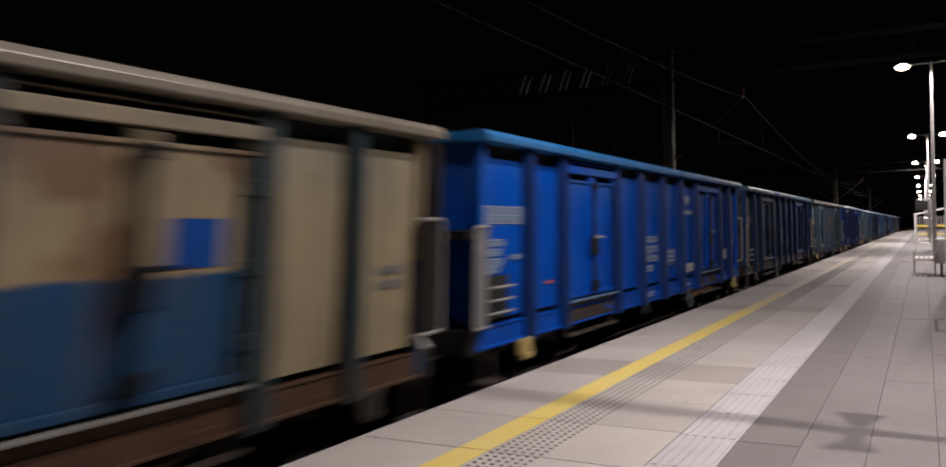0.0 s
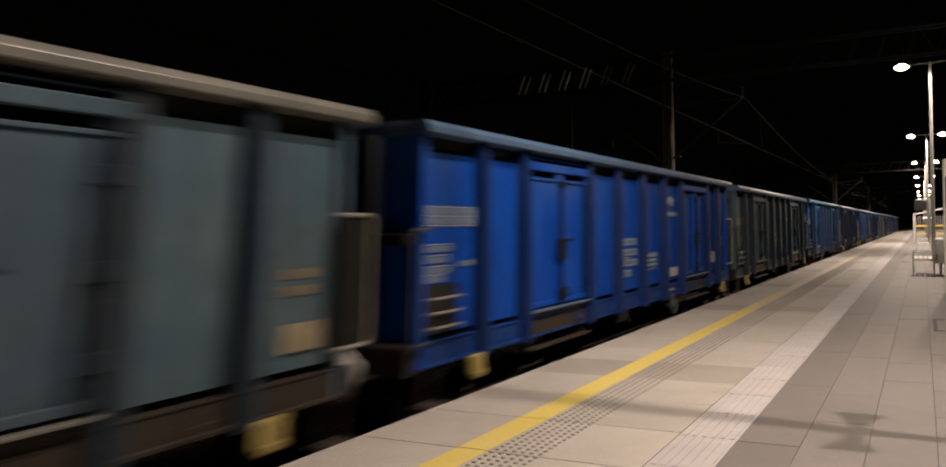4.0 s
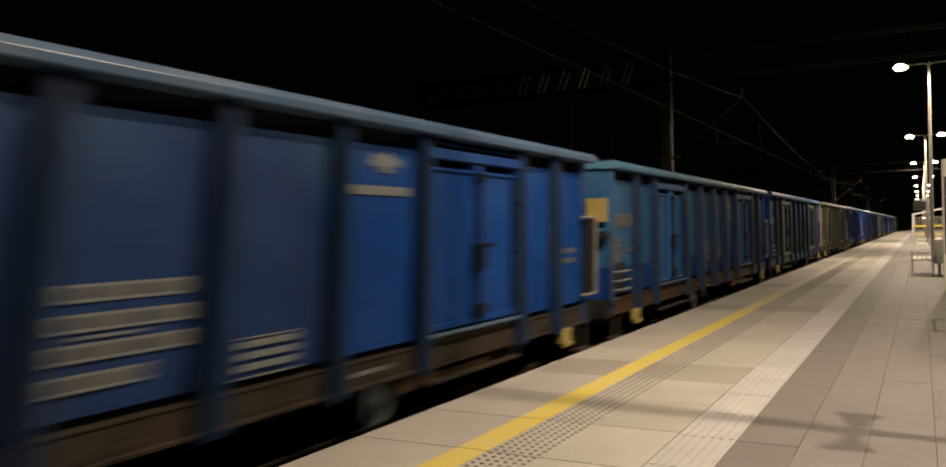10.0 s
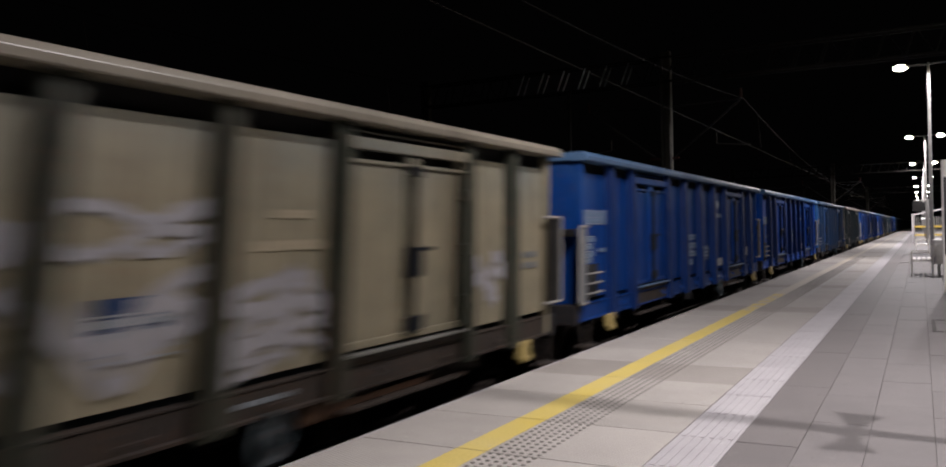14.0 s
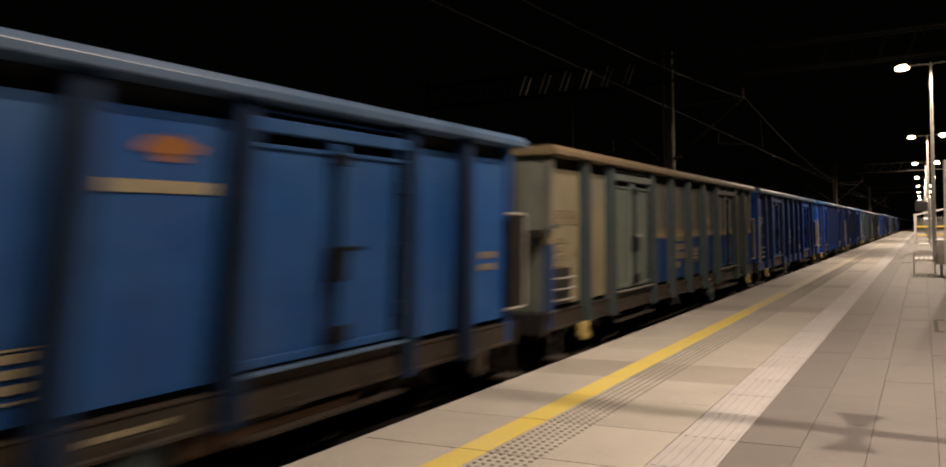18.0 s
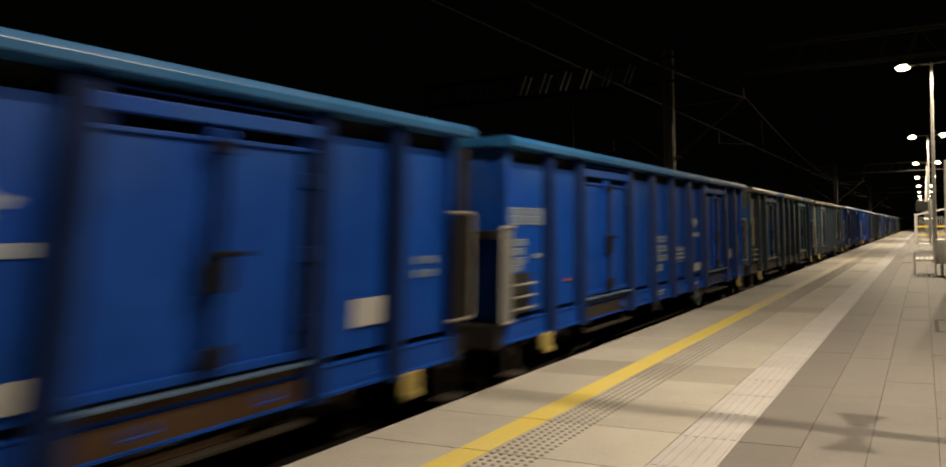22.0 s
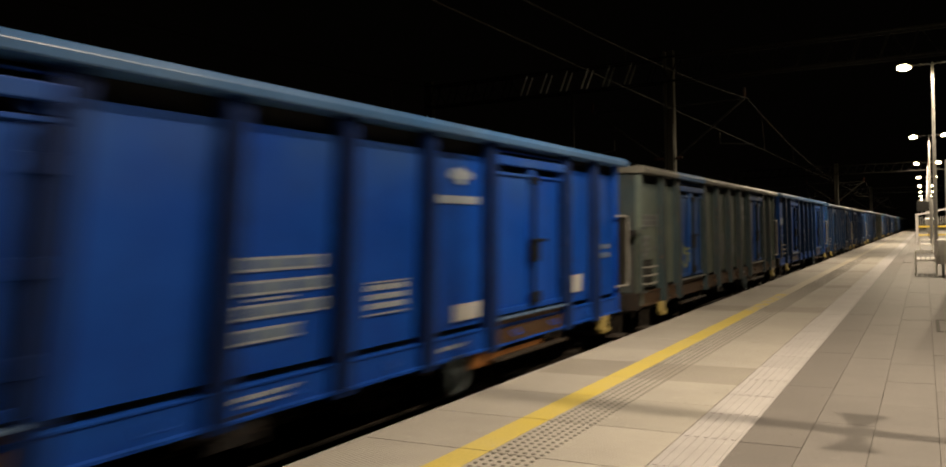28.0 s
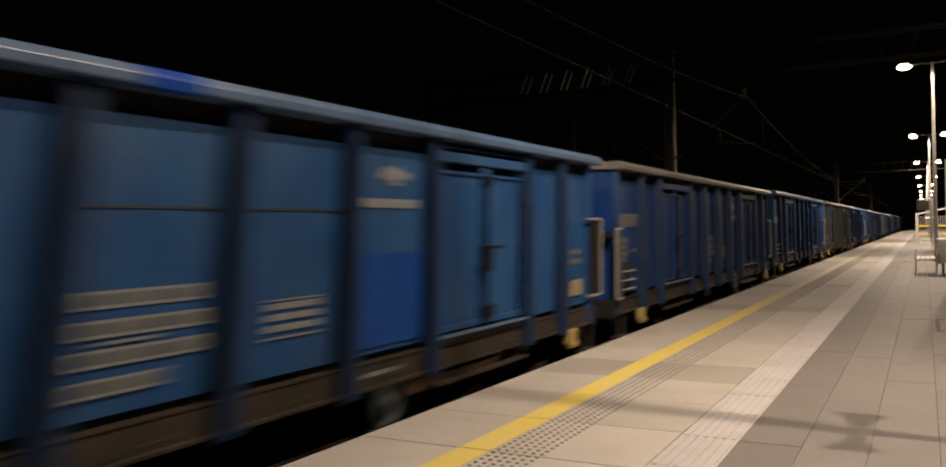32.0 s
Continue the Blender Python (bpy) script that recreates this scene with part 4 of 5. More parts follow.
SOCKET = mesh_of("tie_ring", lambda bm: (rod(bm, (1.44, -0.06, 0), (1.49, -0.06, -0.05), 0.012, 6), rod(bm, (1.44, 0.06, 0), (1.49, 0.06, -0.05), 0.012, 6), rod(bm, (1.49, -0.06, -0.05), (1.49, 0.06, -0.05), 0.012, 6)))


def brake_wheel_build(bm):
    lathe(bm, [(0.03, 0.03), (0.055, 0.02), (0.07, -0.02), (0.14, -0.025), (0.165, 0.012), (0.185, 0.005), (0.175, -0.03), (0.1, -0.045), (0.03, -0.2)], 20, "X")


BRAKE_WHEEL = mesh_of("brake_wheel", brake_wheel_build)
BRAKE_BOX = mesh_of("brake_rigging", lambda bm: (box(bm, (0, 0, 0), (0.16, 0.5, 0.2), 0.02), box(bm, (0.05, 0.75, -0.02), (0.05, 1.3, 0.06), 0.01), box(bm, (0.04, 0.5, 0.1), (0.1, 0.12, 0.1), 0.01)))
VALVE = mesh_of("change_over_plate", lambda bm: (box(bm, (0, 0, 0), (0.012, 0.42, 0.2), 0.003), rod(bm, (0.0, 0.1, 0.0), (0.05, 0.14, -0.12), 0.012, 6)))

# lettering: bars of the size of the lines of writing
BAR = {}
END_BOARD = mesh_of("end_board", lambda bm: box(bm, (0, 0, 0), (0.32, 0.01, 0.34), 0.003))
END_BOARDS = {6: "white", 9: "yellow", 19: "pale blue"}


def bar_mesh(w, h):
    if (w, h) not in BAR:
        BAR[(w, h)] = mesh_of("text_bar", lambda bm: box(bm, (0, 0, 0), (0.004, w, h)))
    return BAR[(w, h)]


def letters(wagon, mat, y, z, rows, x=SHEET + 0.016):
    """Lines of writing: rows of (height, gap below, widths of words)."""
    for h, gap, words in rows:
        total = sum(words) + 0.05 * (len(words) - 1)
        p = y - total / 2
        for w in words:
            put("text_bar", bar_mesh(w, h), mat, wagon, (x, p + w / 2, z))
            p += w + 0.05
        z -= h + gap


def logo_build(bm):
    out = [(-0.22, 0.0), (-0.12, 0.075), (0.0, 0.07), (0.04, 0.1), (0.1, 0.06), (0.24, 0.03), (0.2, -0.02), (0.08, -0.03), (0.1, -0.075), (-0.08, -0.085), (-0.1, -0.03), (-0.19, -0.035)]
    a = [bm.verts.new((0.003, y, z)) for y, z in out]
    b = [bm.verts.new((-0.001, y, z)) for y, z in out]
    bm.faces.new(a)
    for i in range(len(out)):
        bm.faces.new((a[i], a[i - 1], b[i - 1], b[i]))


LOGO = mesh_of("emblem", logo_build)


def spray_mesh(seed, w, h, thick, loops):
    """A looping ribbon of spray paint."""
    def build(bm):
        r = random.Random(seed)
        for k in range(loops):
            cy, cz = -w / 2 + w * (k + 0.5) / loops, r.uniform(-0.1, 0.1) * h
            ph, f1, f2 = r.uniform(0, 6), r.choice((1, 2)), r.choice((2, 3))
            pts = []
            for i in range(27):
                t = 2 * math.pi * i / 26
                pts.append(Vector((0, cy + 0.62 * w / loops * math.sin(f1 * t + ph), cz + 0.5 * h * math.cos(f2 * t * 0.5 + ph) * (0.6 + 0.4 * math.sin(t)))))
            prev = None
            for i, p in enumerate(pts):
                d = (pts[min(i + 1, 26)] - pts[max(i - 1, 0)]).normalized()
                s = Vector((0, -d.z, d.y)) * thick * (0.6 + 0.4 * math.sin(3.1 * i + seed))
                lift = Vector((0.0004 * k + 0.00002 * i, 0, 0))
                a, b = bm.verts.new(p + s + lift), bm.verts.new(p - s + lift)
                if prev:
                    bm.faces.new((prev[0], prev[1], b, a))
                prev = (a, b)
    return mesh_of("graffiti", build)


def blob_mesh(seed, w, h):
    """A filled sprayed shape with an uneven outline."""
    def build(bm):
        r = random.Random(seed)
        ph = [r.uniform(0, 6.3) for _ in range(4)]
        out = []
        for i in range(40):
            t = 2 * math.pi * i / 40
            s = 1 + 0.13 * math.sin(3 * t + ph[0]) + 0.09 * math.sin(7 * t + ph[1]) + 0.06 * math.sin(11 * t + ph[2])
            sq = 1 / max(abs(math.cos(t)), abs(math.sin(t))) ** 0.6
            out.append((0.47 * w * s * sq * math.cos(t), 0.44 * h * s * sq * math.sin(t)))
        a = [bm.verts.new((0.001, min(max(y, -w / 2), w / 2), z)) for y, z in out]
        c = bm.verts.new((0.001, 0, 0))
        for i in range(40):
            bm.faces.new((c, a[i], a[(i + 1) % 40]))
    return mesh_of("graffiti", build)


# body, ribs, doors (front, rear), sill, top rail, lettering, emblem height, label
WAGONS = {
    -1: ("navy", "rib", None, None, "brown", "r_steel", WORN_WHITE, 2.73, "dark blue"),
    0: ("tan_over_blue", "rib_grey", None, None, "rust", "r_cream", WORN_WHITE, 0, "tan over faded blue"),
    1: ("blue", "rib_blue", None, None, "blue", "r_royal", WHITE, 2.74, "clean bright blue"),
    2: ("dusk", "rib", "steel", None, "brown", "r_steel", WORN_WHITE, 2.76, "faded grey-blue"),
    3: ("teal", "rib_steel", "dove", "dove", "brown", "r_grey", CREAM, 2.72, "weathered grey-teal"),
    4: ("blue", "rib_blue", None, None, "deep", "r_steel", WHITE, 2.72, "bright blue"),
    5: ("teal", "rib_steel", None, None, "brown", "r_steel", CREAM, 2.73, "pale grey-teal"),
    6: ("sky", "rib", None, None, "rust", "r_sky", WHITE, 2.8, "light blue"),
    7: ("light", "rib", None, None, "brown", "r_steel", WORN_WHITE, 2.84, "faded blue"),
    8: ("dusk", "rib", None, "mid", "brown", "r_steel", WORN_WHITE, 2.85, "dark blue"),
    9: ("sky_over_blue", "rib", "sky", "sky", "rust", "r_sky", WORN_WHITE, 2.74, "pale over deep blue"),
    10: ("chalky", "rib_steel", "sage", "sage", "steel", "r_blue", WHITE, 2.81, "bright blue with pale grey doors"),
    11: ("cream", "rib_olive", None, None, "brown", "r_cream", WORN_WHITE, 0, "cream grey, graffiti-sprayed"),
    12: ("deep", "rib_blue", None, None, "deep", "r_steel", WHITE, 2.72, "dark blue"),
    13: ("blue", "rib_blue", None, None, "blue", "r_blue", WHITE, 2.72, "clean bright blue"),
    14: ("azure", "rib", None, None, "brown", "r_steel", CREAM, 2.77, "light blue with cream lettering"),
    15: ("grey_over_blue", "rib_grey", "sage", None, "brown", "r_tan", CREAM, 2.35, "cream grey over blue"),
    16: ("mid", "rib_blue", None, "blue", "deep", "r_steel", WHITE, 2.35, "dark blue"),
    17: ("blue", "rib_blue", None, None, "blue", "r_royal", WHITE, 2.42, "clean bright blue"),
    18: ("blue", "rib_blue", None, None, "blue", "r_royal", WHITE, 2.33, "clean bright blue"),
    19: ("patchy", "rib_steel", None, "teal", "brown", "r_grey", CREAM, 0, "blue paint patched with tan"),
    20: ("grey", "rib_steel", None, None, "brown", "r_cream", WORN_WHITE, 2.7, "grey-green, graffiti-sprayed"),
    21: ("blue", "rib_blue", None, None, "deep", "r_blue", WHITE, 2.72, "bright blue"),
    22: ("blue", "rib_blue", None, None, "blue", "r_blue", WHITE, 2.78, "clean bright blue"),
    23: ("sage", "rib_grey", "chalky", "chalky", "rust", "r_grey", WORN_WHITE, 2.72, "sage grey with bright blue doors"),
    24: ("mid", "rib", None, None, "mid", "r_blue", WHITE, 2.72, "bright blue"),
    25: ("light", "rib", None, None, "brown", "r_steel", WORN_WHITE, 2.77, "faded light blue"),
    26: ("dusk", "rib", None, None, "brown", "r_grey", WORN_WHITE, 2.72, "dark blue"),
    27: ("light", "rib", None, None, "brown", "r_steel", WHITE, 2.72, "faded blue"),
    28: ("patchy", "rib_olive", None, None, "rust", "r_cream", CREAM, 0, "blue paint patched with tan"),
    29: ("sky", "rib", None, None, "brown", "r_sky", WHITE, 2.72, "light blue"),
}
CYCLE = [("navy", "rib", "dark blue"), ("light", "rib", "faded blue"), ("slate", "rib_grey", "weathered slate"), ("deep", "rib", "dark blue"), ("teal", "rib", "grey-teal")]


# single bays in another paint
BAY_PAINT = {(11, 0): "tan", (11, 1): "tan", (0, 6): "tan", (0, 7): "tan", (8, 5): "mid", (8, 6): "mid", (8, 7): "mid", (15, 6): "cream", (15, 7): "cream", (15, 0): "cream", (15, 1): "cream", (9, 6): "slate", (2, 0): "steel", (2, 1): "steel", (2, 2): "steel", (2, 5): "mid", (2, 7): "teal", (16, 6): "steel", (16, 7): "chalky", (3, 2): "dove", (3, 3): "dove", (3, 4): "dove", (19, 3): "teal", (19, 5): "grey", (19, 6): "teal", (19, 7): "teal", (19, 0): "mixed", (19, 1): "mixed", (28, 2): "light"}
# Front end paints; the darkest hold the gap's shade in their colour.
END_PAINT = {0: "shade_black", 2: "slate", 3: "blue", 5: "slate", 7: "shade_black", 8: "shade_black", 10: "blue", 11: "shade_black", 14: "shade_black", 17: "deep", 24: "navy", 19: "grey", 15: "grey", 23: "slate", 25: "shade_black", 26: "deep", 28: "slate"}
SAG = {0: 0.07, 2: 0.03, 3: 0.04, 4: 0.02, 5: 0.055, 6: 0.035, 7: 0.045, 8: 0.03, 9: 0.045, 10: 0.033, 11: 0.03, 19: 0.02, 20: 0.03, 23: 0.033, 24: 0.02, 25: 0.055, 26: 0.05}


# wagons whose front handrail is closed with a sheet
PALE_FRONT = (1, 2, 8, 12, 16, 17, 18, 20, 26)
RED_Z = {16: 1.7, 24: 1.71}
# where the data table stands and the top edge of the load table on each wagon
DATA_TABLE = {5: (0.7, 1.86), 6: (0.6, 1.73), 7: (0.55, 1.82), 8: (0.55, 1.6), 9: (0.7, 1.85), 10: (0.6, 1.81), 14: (0.78, 1.71), 16: (0.69, 1.82), 17: (0.76, 1.99), 18: (0.72, 1.89)}
LOAD_TABLE = {2: 2.12, 5: 2.06, 6: 2.18, 7: 1.97, 8: 2.03, 9: 2.0, 10: 2.17, 14: 1.99, 16: 2.08, 17: 2.175, 18: 2.1, 19: 2.07, 25: 2.01}


def build_wagon(k):
    if k in WAGONS:
        body, rib, door_f, door_r, sill, rail, ink, emblem, words = WAGONS[k]
    else:
        body, rib, words = CYCLE[k % 5]
        door_f = door_r = None
        sill, rail, ink, emblem = "brown", ("r_steel", "r_grey", "r_sky")[k % 3], WORN_WHITE, 2.72
    w = empty("freight_wagon")
    tagged(w, words + " high-sided steel freight wagon", "freight wagon", "wagons of the train")
    near = k <= 30
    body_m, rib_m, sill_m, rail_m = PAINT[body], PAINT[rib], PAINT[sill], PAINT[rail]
    for i, (a, b) in enumerate(BAYS):
        put("panel", PANEL[round(b - a, 3)], PAINT[BAY_PAINT.get((k, i), body)], w, (0, (a + b) / 2, 0))
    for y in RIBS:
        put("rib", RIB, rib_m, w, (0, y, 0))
    for y in (FRONT + 0.04, REAR - 0.04):
        put("corner_post", CORNER, body_m, w, (0, y, 0))
    put("upper_recess", SHADE_STRIP, NEAR_BLACK, w)
    put("top_rail", TOP_RAIL, rail_m, w)
    for y in (-HALF + 0.135, HALF - 0.135):
        # Rear end rail blackened, so little light bounces into the gap.
        put("end_rail", END_RAIL, PAINT["shade_black"] if y > 0 else rail_m, w, (0, y, 0))
    for y0, y1 in RAIL_REPAINT.get(k, ()):
        put("repainted_rail", sleeve_mesh(y1 - y0), PAINT["r_blue" if k == 23 else "blue"], w, (0, (y0 + y1) / 2, 0), "blue repainted stretch of the top rail")
    put("side_sill", SILL, sill_m, w)
    for y, paint_name in zip(DOORS, (door_f, door_r)):
        dm = PAINT[paint_name or body]
        put("door_header", HEADER, dm, w, (0, y, 0))
        for s in (-1, 1):
            leaf = put("door_leaf", LEAF, dm, w, (0, y + s * 0.495, 0))
            if near:
                for z in (1.55, 2.15, 2.7):
                    put("hinge", HINGE, rib_m, leaf, (0, s * 0.47, z), turn=0.0)
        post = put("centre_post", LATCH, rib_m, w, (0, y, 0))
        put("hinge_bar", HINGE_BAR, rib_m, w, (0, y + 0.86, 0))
        put("lock_bar", BOLT, PAINT["lock"], post)
        put("lock_box", LOCK, PAINT["lock"], post)
        put("foot_catch", FOOT_CATCH, PAINT["lock"], post)
        put("lever", LEVER, PALE_RAIL if k in (1, 13, 15) else PAINT["lock"], post)
        for z in (1.46, 2.8):
            put("keeper", KEEPER, PAINT["lock"], post, (0, 0, z))
        put("sill_cover", SILL_COVER, PAINT["rust" if k in (0, 5, 6, 9, 16, 17, 22, 23) else "brown"], w, (0, y, 0), "rusty cover plate under the doors")
        put("step_board", STEP_BOARD, PAINT["brown"], w, (0, y, 0), "long dirty step board under the doors")
        put("door_sill", THRESHOLD, PAINT["r_grey" if rib in ("rib_grey", "rib_olive", "rib_steel") else "r_steel"], w, (0, y, 0))
    put("far_side_wall", FAR_WALL, PAINT["slate"], w)
    put("underframe", FLOOR, STEEL_DARK, w)
    for y, turn in ((REAR - 0.02, 0.0), (FRONT + 0.02, math.pi)):
        # Rear walls, posts and beams coloured as the shade between wagons.
        end_m = PAINT["shade_black"] if y > 0 else PAINT[END_PAINT.get(k, body)]
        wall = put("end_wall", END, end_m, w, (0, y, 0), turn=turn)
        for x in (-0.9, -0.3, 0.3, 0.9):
            put("end_post", END_POST, PAINT["shade_black"], wall, (x, 0, 0))
        put("end_beam", END_BEAM, PAINT["shade_black"], wall)
        put("headstock", HEADSTOCK, PAINT["shade_black"], wall)
    for sx in (-0.875, 0.875):
        put("buffer", BUFFER, BUFFER_STEEL, w, (sx, HALF, 1.06))
        put("buffer", BUFFER, BUFFER_STEEL, w, (sx, -HALF, 1.06), turn=math.pi)
    put("coupler", COUPLER, STEEL_DARK, w, (0, HALF, 0))
    put("coupler", COUPLER, STEEL_DARK, w, (0, -HALF, 0), turn=math.pi)
    put("brake_gear", GEAR, STEEL_DARK, w, (0.3, 0.4, 0.75))
    for by in (-4.5, 4.5):
        bogie = put("bogie", BOGIE, STEEL_DARK, w, (0, by, 0))
        for sx in (-1.0, 1.0):
            put("side_frame", SIDE_FRAME, STEEL_DARK, bogie, (sx, 0, 0))
        for wy in (-0.9, 0.9):
            put("axle_box", AXLE_BOX, STEEL_DARK, bogie, (1.0, wy, 0))
            for o in (-0.22, 0.22):
                put("spring", SPRING, STEEL_DARK, bogie, (1.09, wy + o, 0))
            WHEELS[wy > 0].append(put("wheelset", WHEELSET, STEEL_BRIGHT, bogie, (0, wy, 0.46)))
    if near:
        for y, flip in ((REAR, 1), (-6.5, -1)):
            loop = put("handrail", GRAB[flip], PALE_RAIL if flip > 0 or k in PALE_FRONT else PAINT["slate"], w, (0, y, 0), "looped handrail")
            loop.scale = (1, flip, 1)
            loop.location.z = 0.14 if flip > 0 else 0.0
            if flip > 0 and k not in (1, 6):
                put("handrail_sheet", GRAB_SHEET[1], DARK_SHEET, loop, label="near-black sheet inside the loop")
            elif flip < 0 and k in PALE_FRONT:
                put("handrail_sheet", GRAB_SHEET[-1], PALE_PLATE if rib == "rib_blue" else PAINT["slate"], loop)
        put("ladder_recess", SHADE_PLATE, NEAR_BLACK, w, (0, -6.14, 1.55), "near-black plate painted as the shaded hollow behind the rungs")
        for z in (1.4, 1.53, 1.66):
            put("rung", RUNG, PALE_RAIL, w, (0, -6.18, z))
        put("step", STEP, STEEL_DARK, w, (1.4, HALF - 0.25, 0.72))
        put("step", STEP, STEEL_DARK, w, (1.4, -HALF + 0.25, 0.72))
        for y in (-5.6, 5.6):
            put("jacking_plate", PLATE, PAINT["brown"] if k in (0, 2, 6, 14) else YELLOW_PLATE, w, (1.45, y, 0.98), "worn jacking plate")
        if k != 19:
            put("brake_wheel", BRAKE_WHEEL, PALE_PLATE if k in (2, 16) else PAINT["slate"], w, (1.43, -1.9 if k in (2, 6, 9, 16) else 1.75, 0.91), "worn grey hand brake wheel")
        put("brake_rigging", BRAKE_BOX, PAINT["orange" if k in (1, 9, 22) else "rust"], w, (1.3, 2.35, 0.99), "rusty orange brake rigging")
        put("change_over_plate", VALVE, PAINT["shade_black"], w, (1.4, -1.0, 1.0), "near-black brake change-over plate")
        for y in (-5.0, -2.9, -1.7, -0.6, 0.6, 1.75, 2.9, 3.9, 5.0):
            put("tie_ring", SOCKET, sill_m, w, (0, y, 1.2))
    if near and k >= 0:
        # writing as bars: number block, load table, data table
        soft = HALF_TONE[ink]
        if k != 11:
            for z in (2.49, 2.404, 2.317):
                letters(w, ink, -5.97, z, [(0.013, 0.0, [0.97])])
            letters(w, soft, -5.97, 2.447, [(0.06, 0.026, [0.96]), (0.06, 0.0, [0.94])])
        for z, wide in ((2.1, 0.52), (2.0, 0.46), (1.9, 0.5), (1.82, 0.4)):
            letters(w, soft, -6.46 + wide / 2, z, [(0.055, 0.0, [wide])])
            letters(w, ink, -6.46 + wide / 2, z + 0.042, [(0.012, 0.0, [wide])])
        letters(w, soft, -5.66, 1.95, [(0.055, 0.0, [0.26])])
        if k not in (0, 11, 20):
            z = LOAD_TABLE.get(k, 2.1) - 0.05
            for words in ((0.14, 0.34, 0.28), (0.1, 0.36, 0.34), (0.1, 0.36, 0.34), (0.1, 0.45)):
                at = -1.06 + (sum(words) + 0.05 * len(words) - 0.05) / 2
                letters(w, soft, at, z, [(0.062, 0, words)])
                for side in (-0.04, 0.04):
                    letters(w, ink, at, z + side, [(0.018, 0, [sum(words) + 0.06])])
                z -= 0.158
            letters(w, ink, -0.72, z + 0.395, [(0.018, 0, [0.4])])
        y, z = DATA_TABLE.get(k, (0.65, 1.85))
        letters(w, ink, y, z - 0.006, [(0.012, 0.03, [0.58]), (0.045, 0.03, [0.55]), (0.045, 0.03, [0.55]), (0.045, 0.022, [0.55]), (0.014, 0.0, [0.58])])
        letters(w, soft, 6.02 if k == 10 else 5.95, {10: 1.88, 13: 2.07}.get(k, 2.0), [(0.07, 0.05, [0.12, 0.2]), (0.07, 0.0, [0.14, 0.17])])
        if emblem:
            put("emblem", LOGO, PAINT["orange"] if k == 14 else ink, w, (SHEET + 0.014, 1.84, emblem), "plain emblem shape")
            letters(w, ink, 1.8, emblem - 0.23, [(0.075, 0.03, [0.8])])
        if ink is not WHITE and k not in (0, 8, 9, 11, 14):
            put("label_board", bar_mesh(0.42, 0.2), CREAM, w, (SHEET + 0.02, 6.0, 1.55), "cream label board")
        if k in (1, 10, 13, 17, 18, 21, 22):
            letters(w, ink, -0.75, 1.19, [(0.03, 0.02, [0.55]), (0.02, 0.02, [0.4])], 1.399)
        letters(w, ink, 1.7, 1.17, [(0.035, 0.02, [0.5])], 1.399)
        if ink is WHITE and k != 8:
            put("label_board", bar_mesh(0.4, 0.22), LABEL, w, (SHEET + 0.02, {6: 5.85, 13: 5.66, 22: 4.85}.get(k, 5.1), 1.56 if k in (13, 22) else 1.62), "white label board")
            put("label_board", bar_mesh(0.5, 0.16), LABEL, w, (SHEET + 0.02, 2.0, 1.47), "white label board")
    if k in (1, 3, 16, 17, 18, 22, 24):
        put("marking", bar_mesh(0.2, 0.04), RED_MARK, w, (SHEET + 0.016, -4.72, RED_Z.get(k, 1.62)), "small red marking")
    if k in END_BOARDS:
        colour = {"white": WHITE, "yellow": YELLOW_PLATE, "pale blue": PAINT["sky"]}[END_BOARDS[k]]
        put("end_board", END_BOARD, colour, w, (1.2, -HALF - 0.02, 2.55), END_BOARDS[k] + " board on the end wall")
    extras(k, w)
    for ob in w.children:
        if not ob.name.startswith("bogie"):
            ob.location.z -= SAG.get(k, 0.0)
    return w


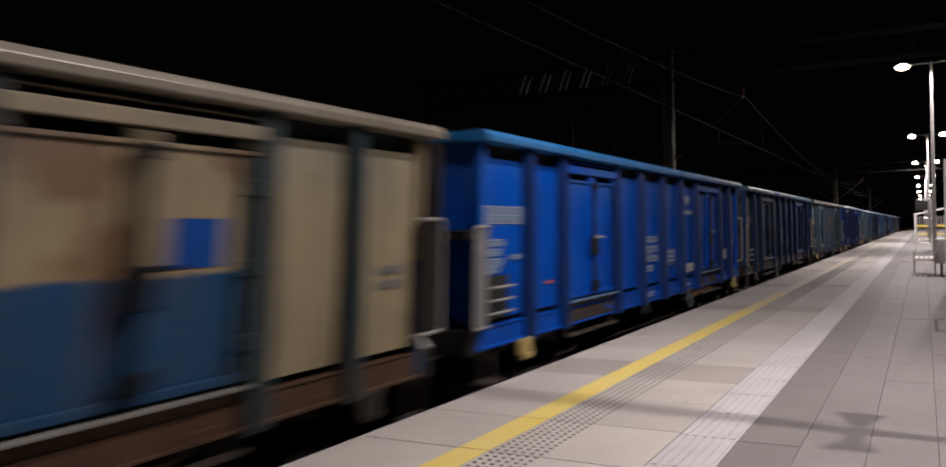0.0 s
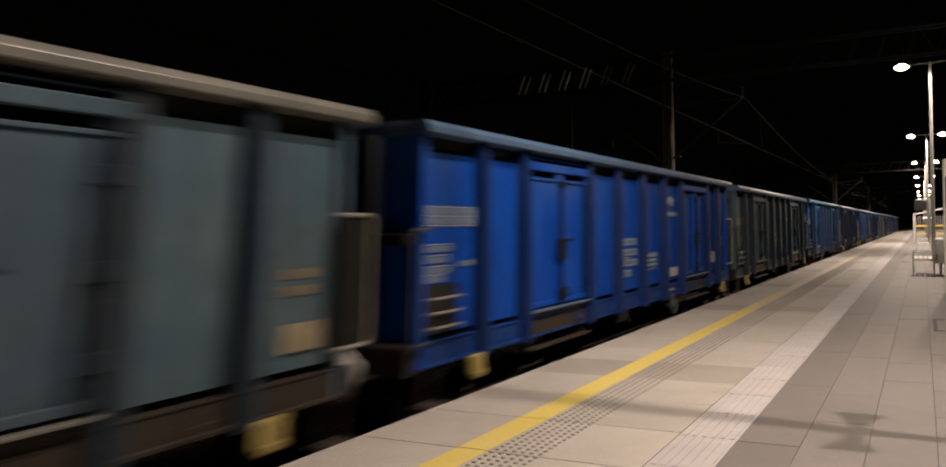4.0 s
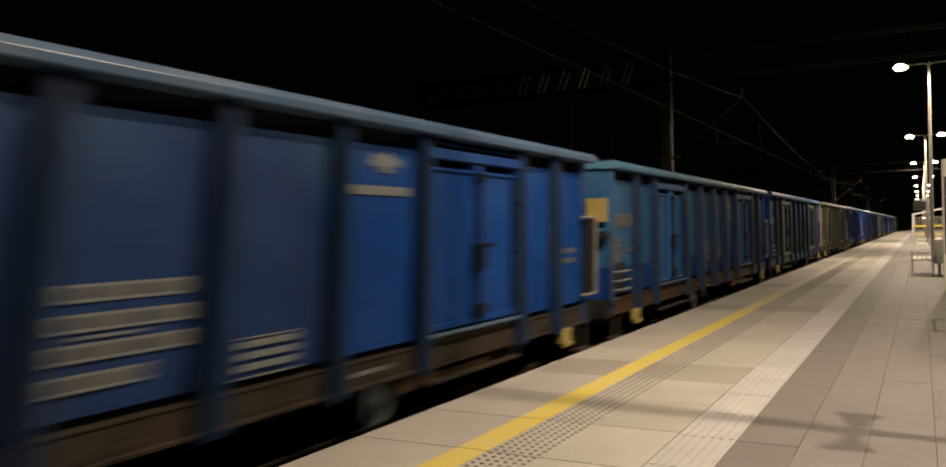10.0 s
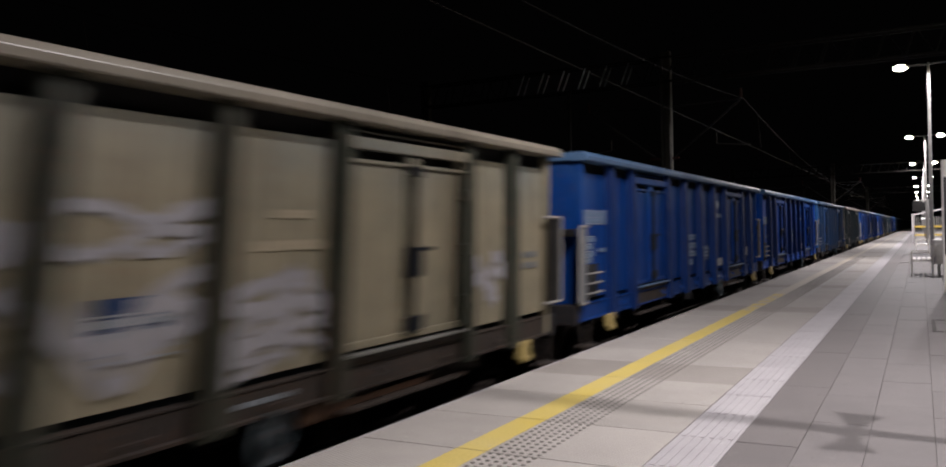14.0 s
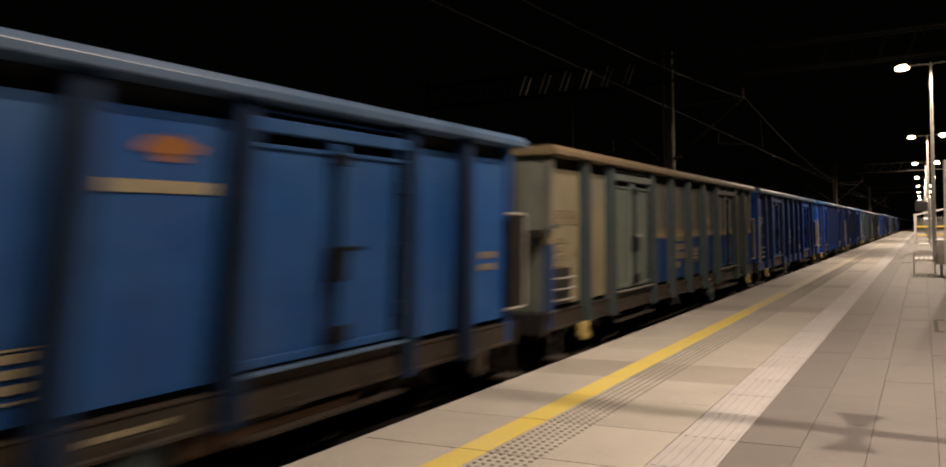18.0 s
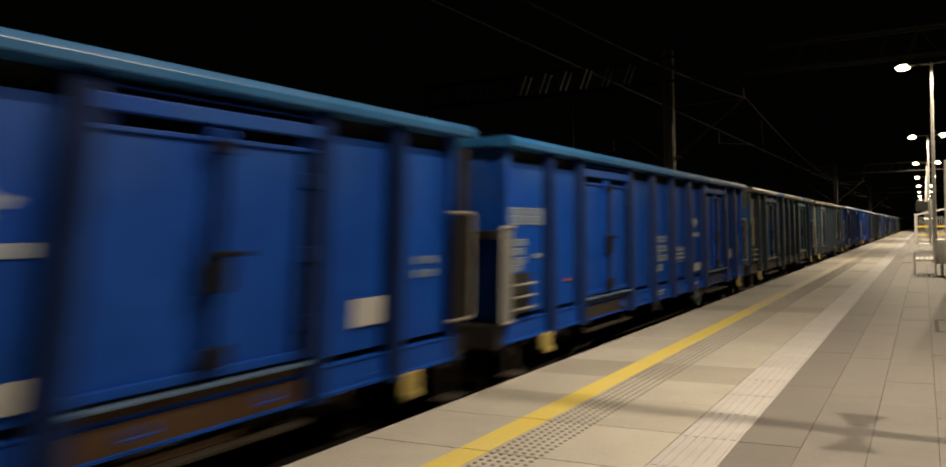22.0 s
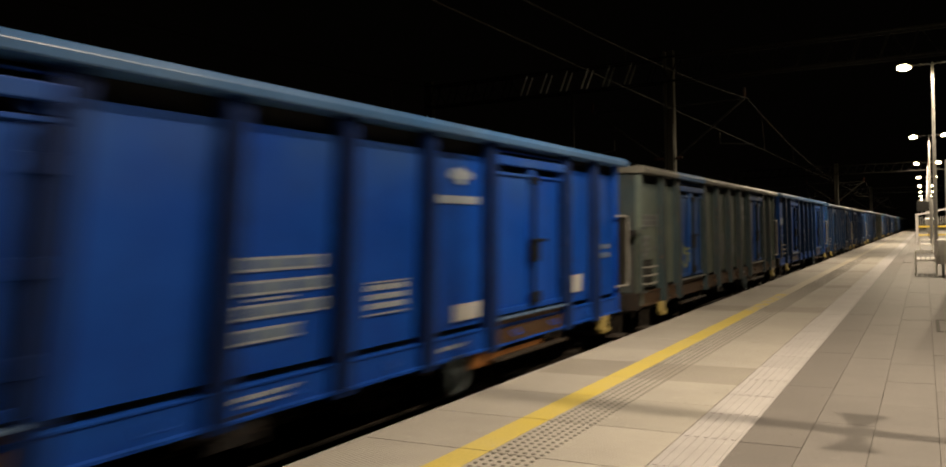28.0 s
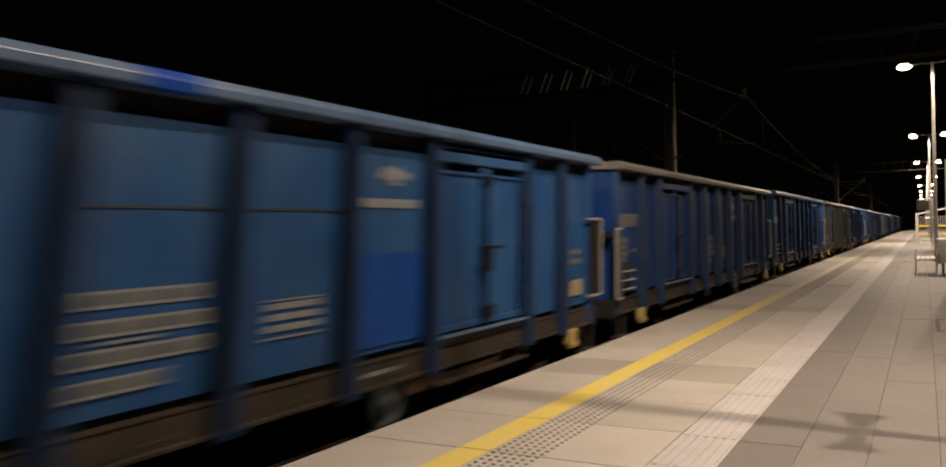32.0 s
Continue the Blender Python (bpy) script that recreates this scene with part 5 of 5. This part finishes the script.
def extras(k, w):
    def spray(seed, y, z, wd, h, th, loops, mat, x=SHEET + 0.02):
        put("graffiti", spray_mesh(seed, wd, h, th, loops), mat, w, (x, y, z), "sprayed graffiti loops")
    if k == 11:
        for i, (y, z, wd, h) in enumerate(((-6.0, 2.05, 0.85, 0.5), (-4.9, 1.95, 0.8, 0.6), (-1.8, 1.95, 1.0, 0.75))):
            spray(20 + i, y, z, wd, h, 0.045, 3, RED_SPRAY)
        for i, y in enumerate((-3.9, -2.9)):
            spray(30 + i, y, 1.95, 0.8, 0.8, 0.045, 2, RED_SPRAY, 1.387)
        for i, y in enumerate((-0.6, 0.65, 1.9, 5.05)):
            spray(40 + i, y, 1.75, 1.0, 0.6, 0.085, 2, PALE_SPRAY)
        letters(w, PAINT["tan"], -0.62, 2.08, [(0.1, 0.05, [0.62]), (0.1, 0.05, [0.7]), (0.1, 0.06, [0.6])])
        letters(w, CREAM, 1.9, 2.42, [(0.06, 0.16, [0.4]), (0.07, 0.0, [0.74])])
        for i, (y, z) in enumerate(((-0.65, 2.25), (0.65, 2.35), (1.9, 1.5))):
            spray(50 + i, y, z, 1.0, 0.4, 0.06, 2, PALE_SPRAY)
        put("repainted_patch", bar_mesh(0.5, 0.3), PAINT["deep"], w, (SHEET + 0.013, -4.9, 1.6), "dark blue repainted patch")
        put("repainted_patch", bar_mesh(0.5, 0.32), PAINT["navy"], w, (SHEET + 0.013, 0.0 + 0.6, 1.78), "dark blue repainted patch")
    if k == 19:
        for i, (y, z, wd, h) in enumerate(((-0.68, 1.82, 0.85, 0.5), (0.55, 1.72, 0.5, 0.26), (1.85, 2.42, 0.7, 0.5), (-1.75, 1.62, 0.6, 0.3))):
            put("repainted_patch", blob_mesh(140 + i, wd, h), PAINT["cream"], w, (SHEET + 0.012, y, z), "cream patch where the blue paint came off")
    if k == 20:
        for i, (y, z, wd, h, mat) in enumerate(((1.95, 1.66, 1.0, 0.75, WHITE_SPRAY), (0.72, 1.92, 0.85, 0.3, GREEN_SPRAY), (6.0, 1.8, 0.7, 0.4, GREEN_SPRAY), (-4.2 + 9.3, 1.62, 0.7, 0.6, WHITE_SPRAY))):
            put("graffiti", blob_mesh(100 + i, wd, h), mat, w, (SHEET + 0.015, y, z), "filled sprayed graffiti")
        for i, y in enumerate((2.9, 3.9)):
            put("graffiti", blob_mesh(110 + i, 0.84, 0.85), WHITE_SPRAY, w, (1.383, y, 1.82), "filled sprayed graffiti")
            spray(120 + i, y, 1.85, 0.7, 0.6, 0.022, 2, BLACK_SPRAY, 1.389)
        for y, z, wd, h in ((2.4, 1.75, 0.14, 0.8), (4.4, 1.7, 0.14, 0.6)):
            put("graffiti", blob_mesh(int(100 * y), wd, h), WHITE_SPRAY, w, (1.478, y, z), "filled sprayed graffiti")
        for y in (1.9, 3.0):
            put("graffiti", blob_mesh(int(70 * y), 0.9, 0.16), WHITE_SPRAY, w, (1.408, y, 1.17), "filled sprayed graffiti")
        letters(w, PAINT["tan"], -0.62, 2.06, [(0.09, 0.06, [0.86]), (0.09, 0.06, [0.8]), (0.09, 0.06, [0.86]), (0.08, 0.0, [0.6])])
        spray(122, 1.95, 1.68, 0.8, 0.5, 0.022, 2, BLACK_SPRAY)
        for i, y in enumerate((-1.9, -0.7)):
            spray(124 + i, y, 1.75, 1.0, 0.25, 0.018, 2, BLACK_SPRAY)
    if k == 21:
        for i, (y, z, wd, h) in enumerate(((5.05, 1.8, 0.85, 0.75), (6.0, 1.65, 0.9, 0.5))):
            spray(150 + i, y, z, wd, h, 0.06, 3, WORN_WHITE)
        spray(152, -0.62, 1.95, 0.6, 0.5, 0.05, 1, WHITE)
    if k == 23:
        spray(70, -3.9, 1.75, 0.8, 0.5, 0.022, 3, GREEN_SPRAY, 1.387)
    if k == 6:
        for i, (y, z, wd, h) in enumerate(((-1.95, 1.6, 0.8, 0.5), (1.85, 1.72, 0.5, 0.45))):
            put("graffiti", blob_mesh(160 + i, wd, h), WORN_WHITE, w, (SHEET + 0.015, y, z), "faded white sprayed graffiti")
    if k == 0:
        put("repainted_patch", bar_mesh(0.42, 0.3), PAINT["mid"], w, (1.384, 3.85, 2.27), "bright blue repainted patch")
    if k == 5:
        put("repainted_strip", bar_mesh(1.0, 0.24), PAINT["mid"], w, (SHEET + 0.013, -0.64, 1.46), "bright blue repainted strip")
        put("repainted_strip", bar_mesh(0.8, 0.14), PAINT["mid"], w, (1.383, 2.9, 1.6), "bright blue repainted strip")
    if k == 3:
        for y in (-1.9, 1.9, 0.64):
            put("repainted_strip", bar_mesh(0.95, 0.1), PAINT["blue"], w, (SHEET + 0.013, y, 1.4), "bright blue repainted strip")
    if k == 25:
        put("repainted_strip", bar_mesh(0.95, 0.75), PAINT["mid"], w, (SHEET + 0.013, 1.9, 1.75), "darker blue repainted field")
        for y in (-0.64, 0.64):
            put("seam", bar_mesh(1.0, 0.014), BLACK_SPRAY, w, (SHEET + 0.014, y, 2.47), "dark horizontal seam")
    if k == 7:
        put("rust_patch", blob_mesh(140, 0.3, 0.35), RED_MARK, w, (SHEET + 0.022, -5.72, 1.66), "small red sprayed patch")
    if k == 10:
        put("label_board", bar_mesh(0.34, 0.2), LABEL, w, (SHEET + 0.02, -5.0, 1.5), "white label board")
    if k in (14, 19):
        put("repainted_patch", bar_mesh(0.5, 0.6), CREAM if k == 14 else PAINT["tan"], w, (SHEET + 0.0125, -5.98, 2.02), "tan repainted lettering field")
    if k == 14:
        put("repainted_patch", blob_mesh(130, 0.8, 0.75), PAINT["tan"], w, (SHEET + 0.013, -0.62, 1.9), "cream lettering field")
    if k == 18:
        spray(90, 6.0, 1.6, 0.8, 0.7, 0.05, 3, WORN_WHITE)
    if k == 20:
        put("repainted_patch", bar_mesh(0.45, 0.18), PAINT["blue"], w, (SHEET + 0.013, -6.2, 1.52), "bright blue repainted patch")
        put("repainted_patch", bar_mesh(0.4, 0.12), PAINT["blue"], w, (SHEET + 0.013, -5.85, 1.4), "bright blue repainted patch")


WHEELS = {False: [], True: []}
TRAIN = {}
for k in range(-1, 41):
    TRAIN[k] = build_wagon(k)


# seconds, and metres gained on an even pace
PACE = [(0.0, 0.08), (2.0, 0.0), (8.0, 0.0), (14.5, 0.0), (17.0, -0.1), (22.0, -0.13), (24.0, -0.1), (25.0, 0.0), (28.0, 0.36), (29.0, 0.36), (30.0, 0.3), (32.0, 0.28)]


def motions():
    """The train rolls by at an almost even speed; every wheelset turns with it."""
    for k, w in TRAIN.items():
        start = REAR0 + PITCH * k - HALF
        walk(w, [(t, pose(TRACK_X, start - SPEED * t - gain, RAIL_Z)) for t, gain in PACE])
    for side, sets in WHEELS.items():
        first = sets[0]
        at = first.location.copy()
        walk(first, [(i / 30.0, pose(at.x, at.y, at.z, math.degrees(SPEED / 0.46) * i / 30.0)) for i in range(961)])
        for other in sets[1:]:
            other.rotation_mode = "QUATERNION"
            other.animation_data_create()
            other.animation_data.action = first.animation_data.action
            other.animation_data.action_slot = first.animation_data.action_slot


motions()
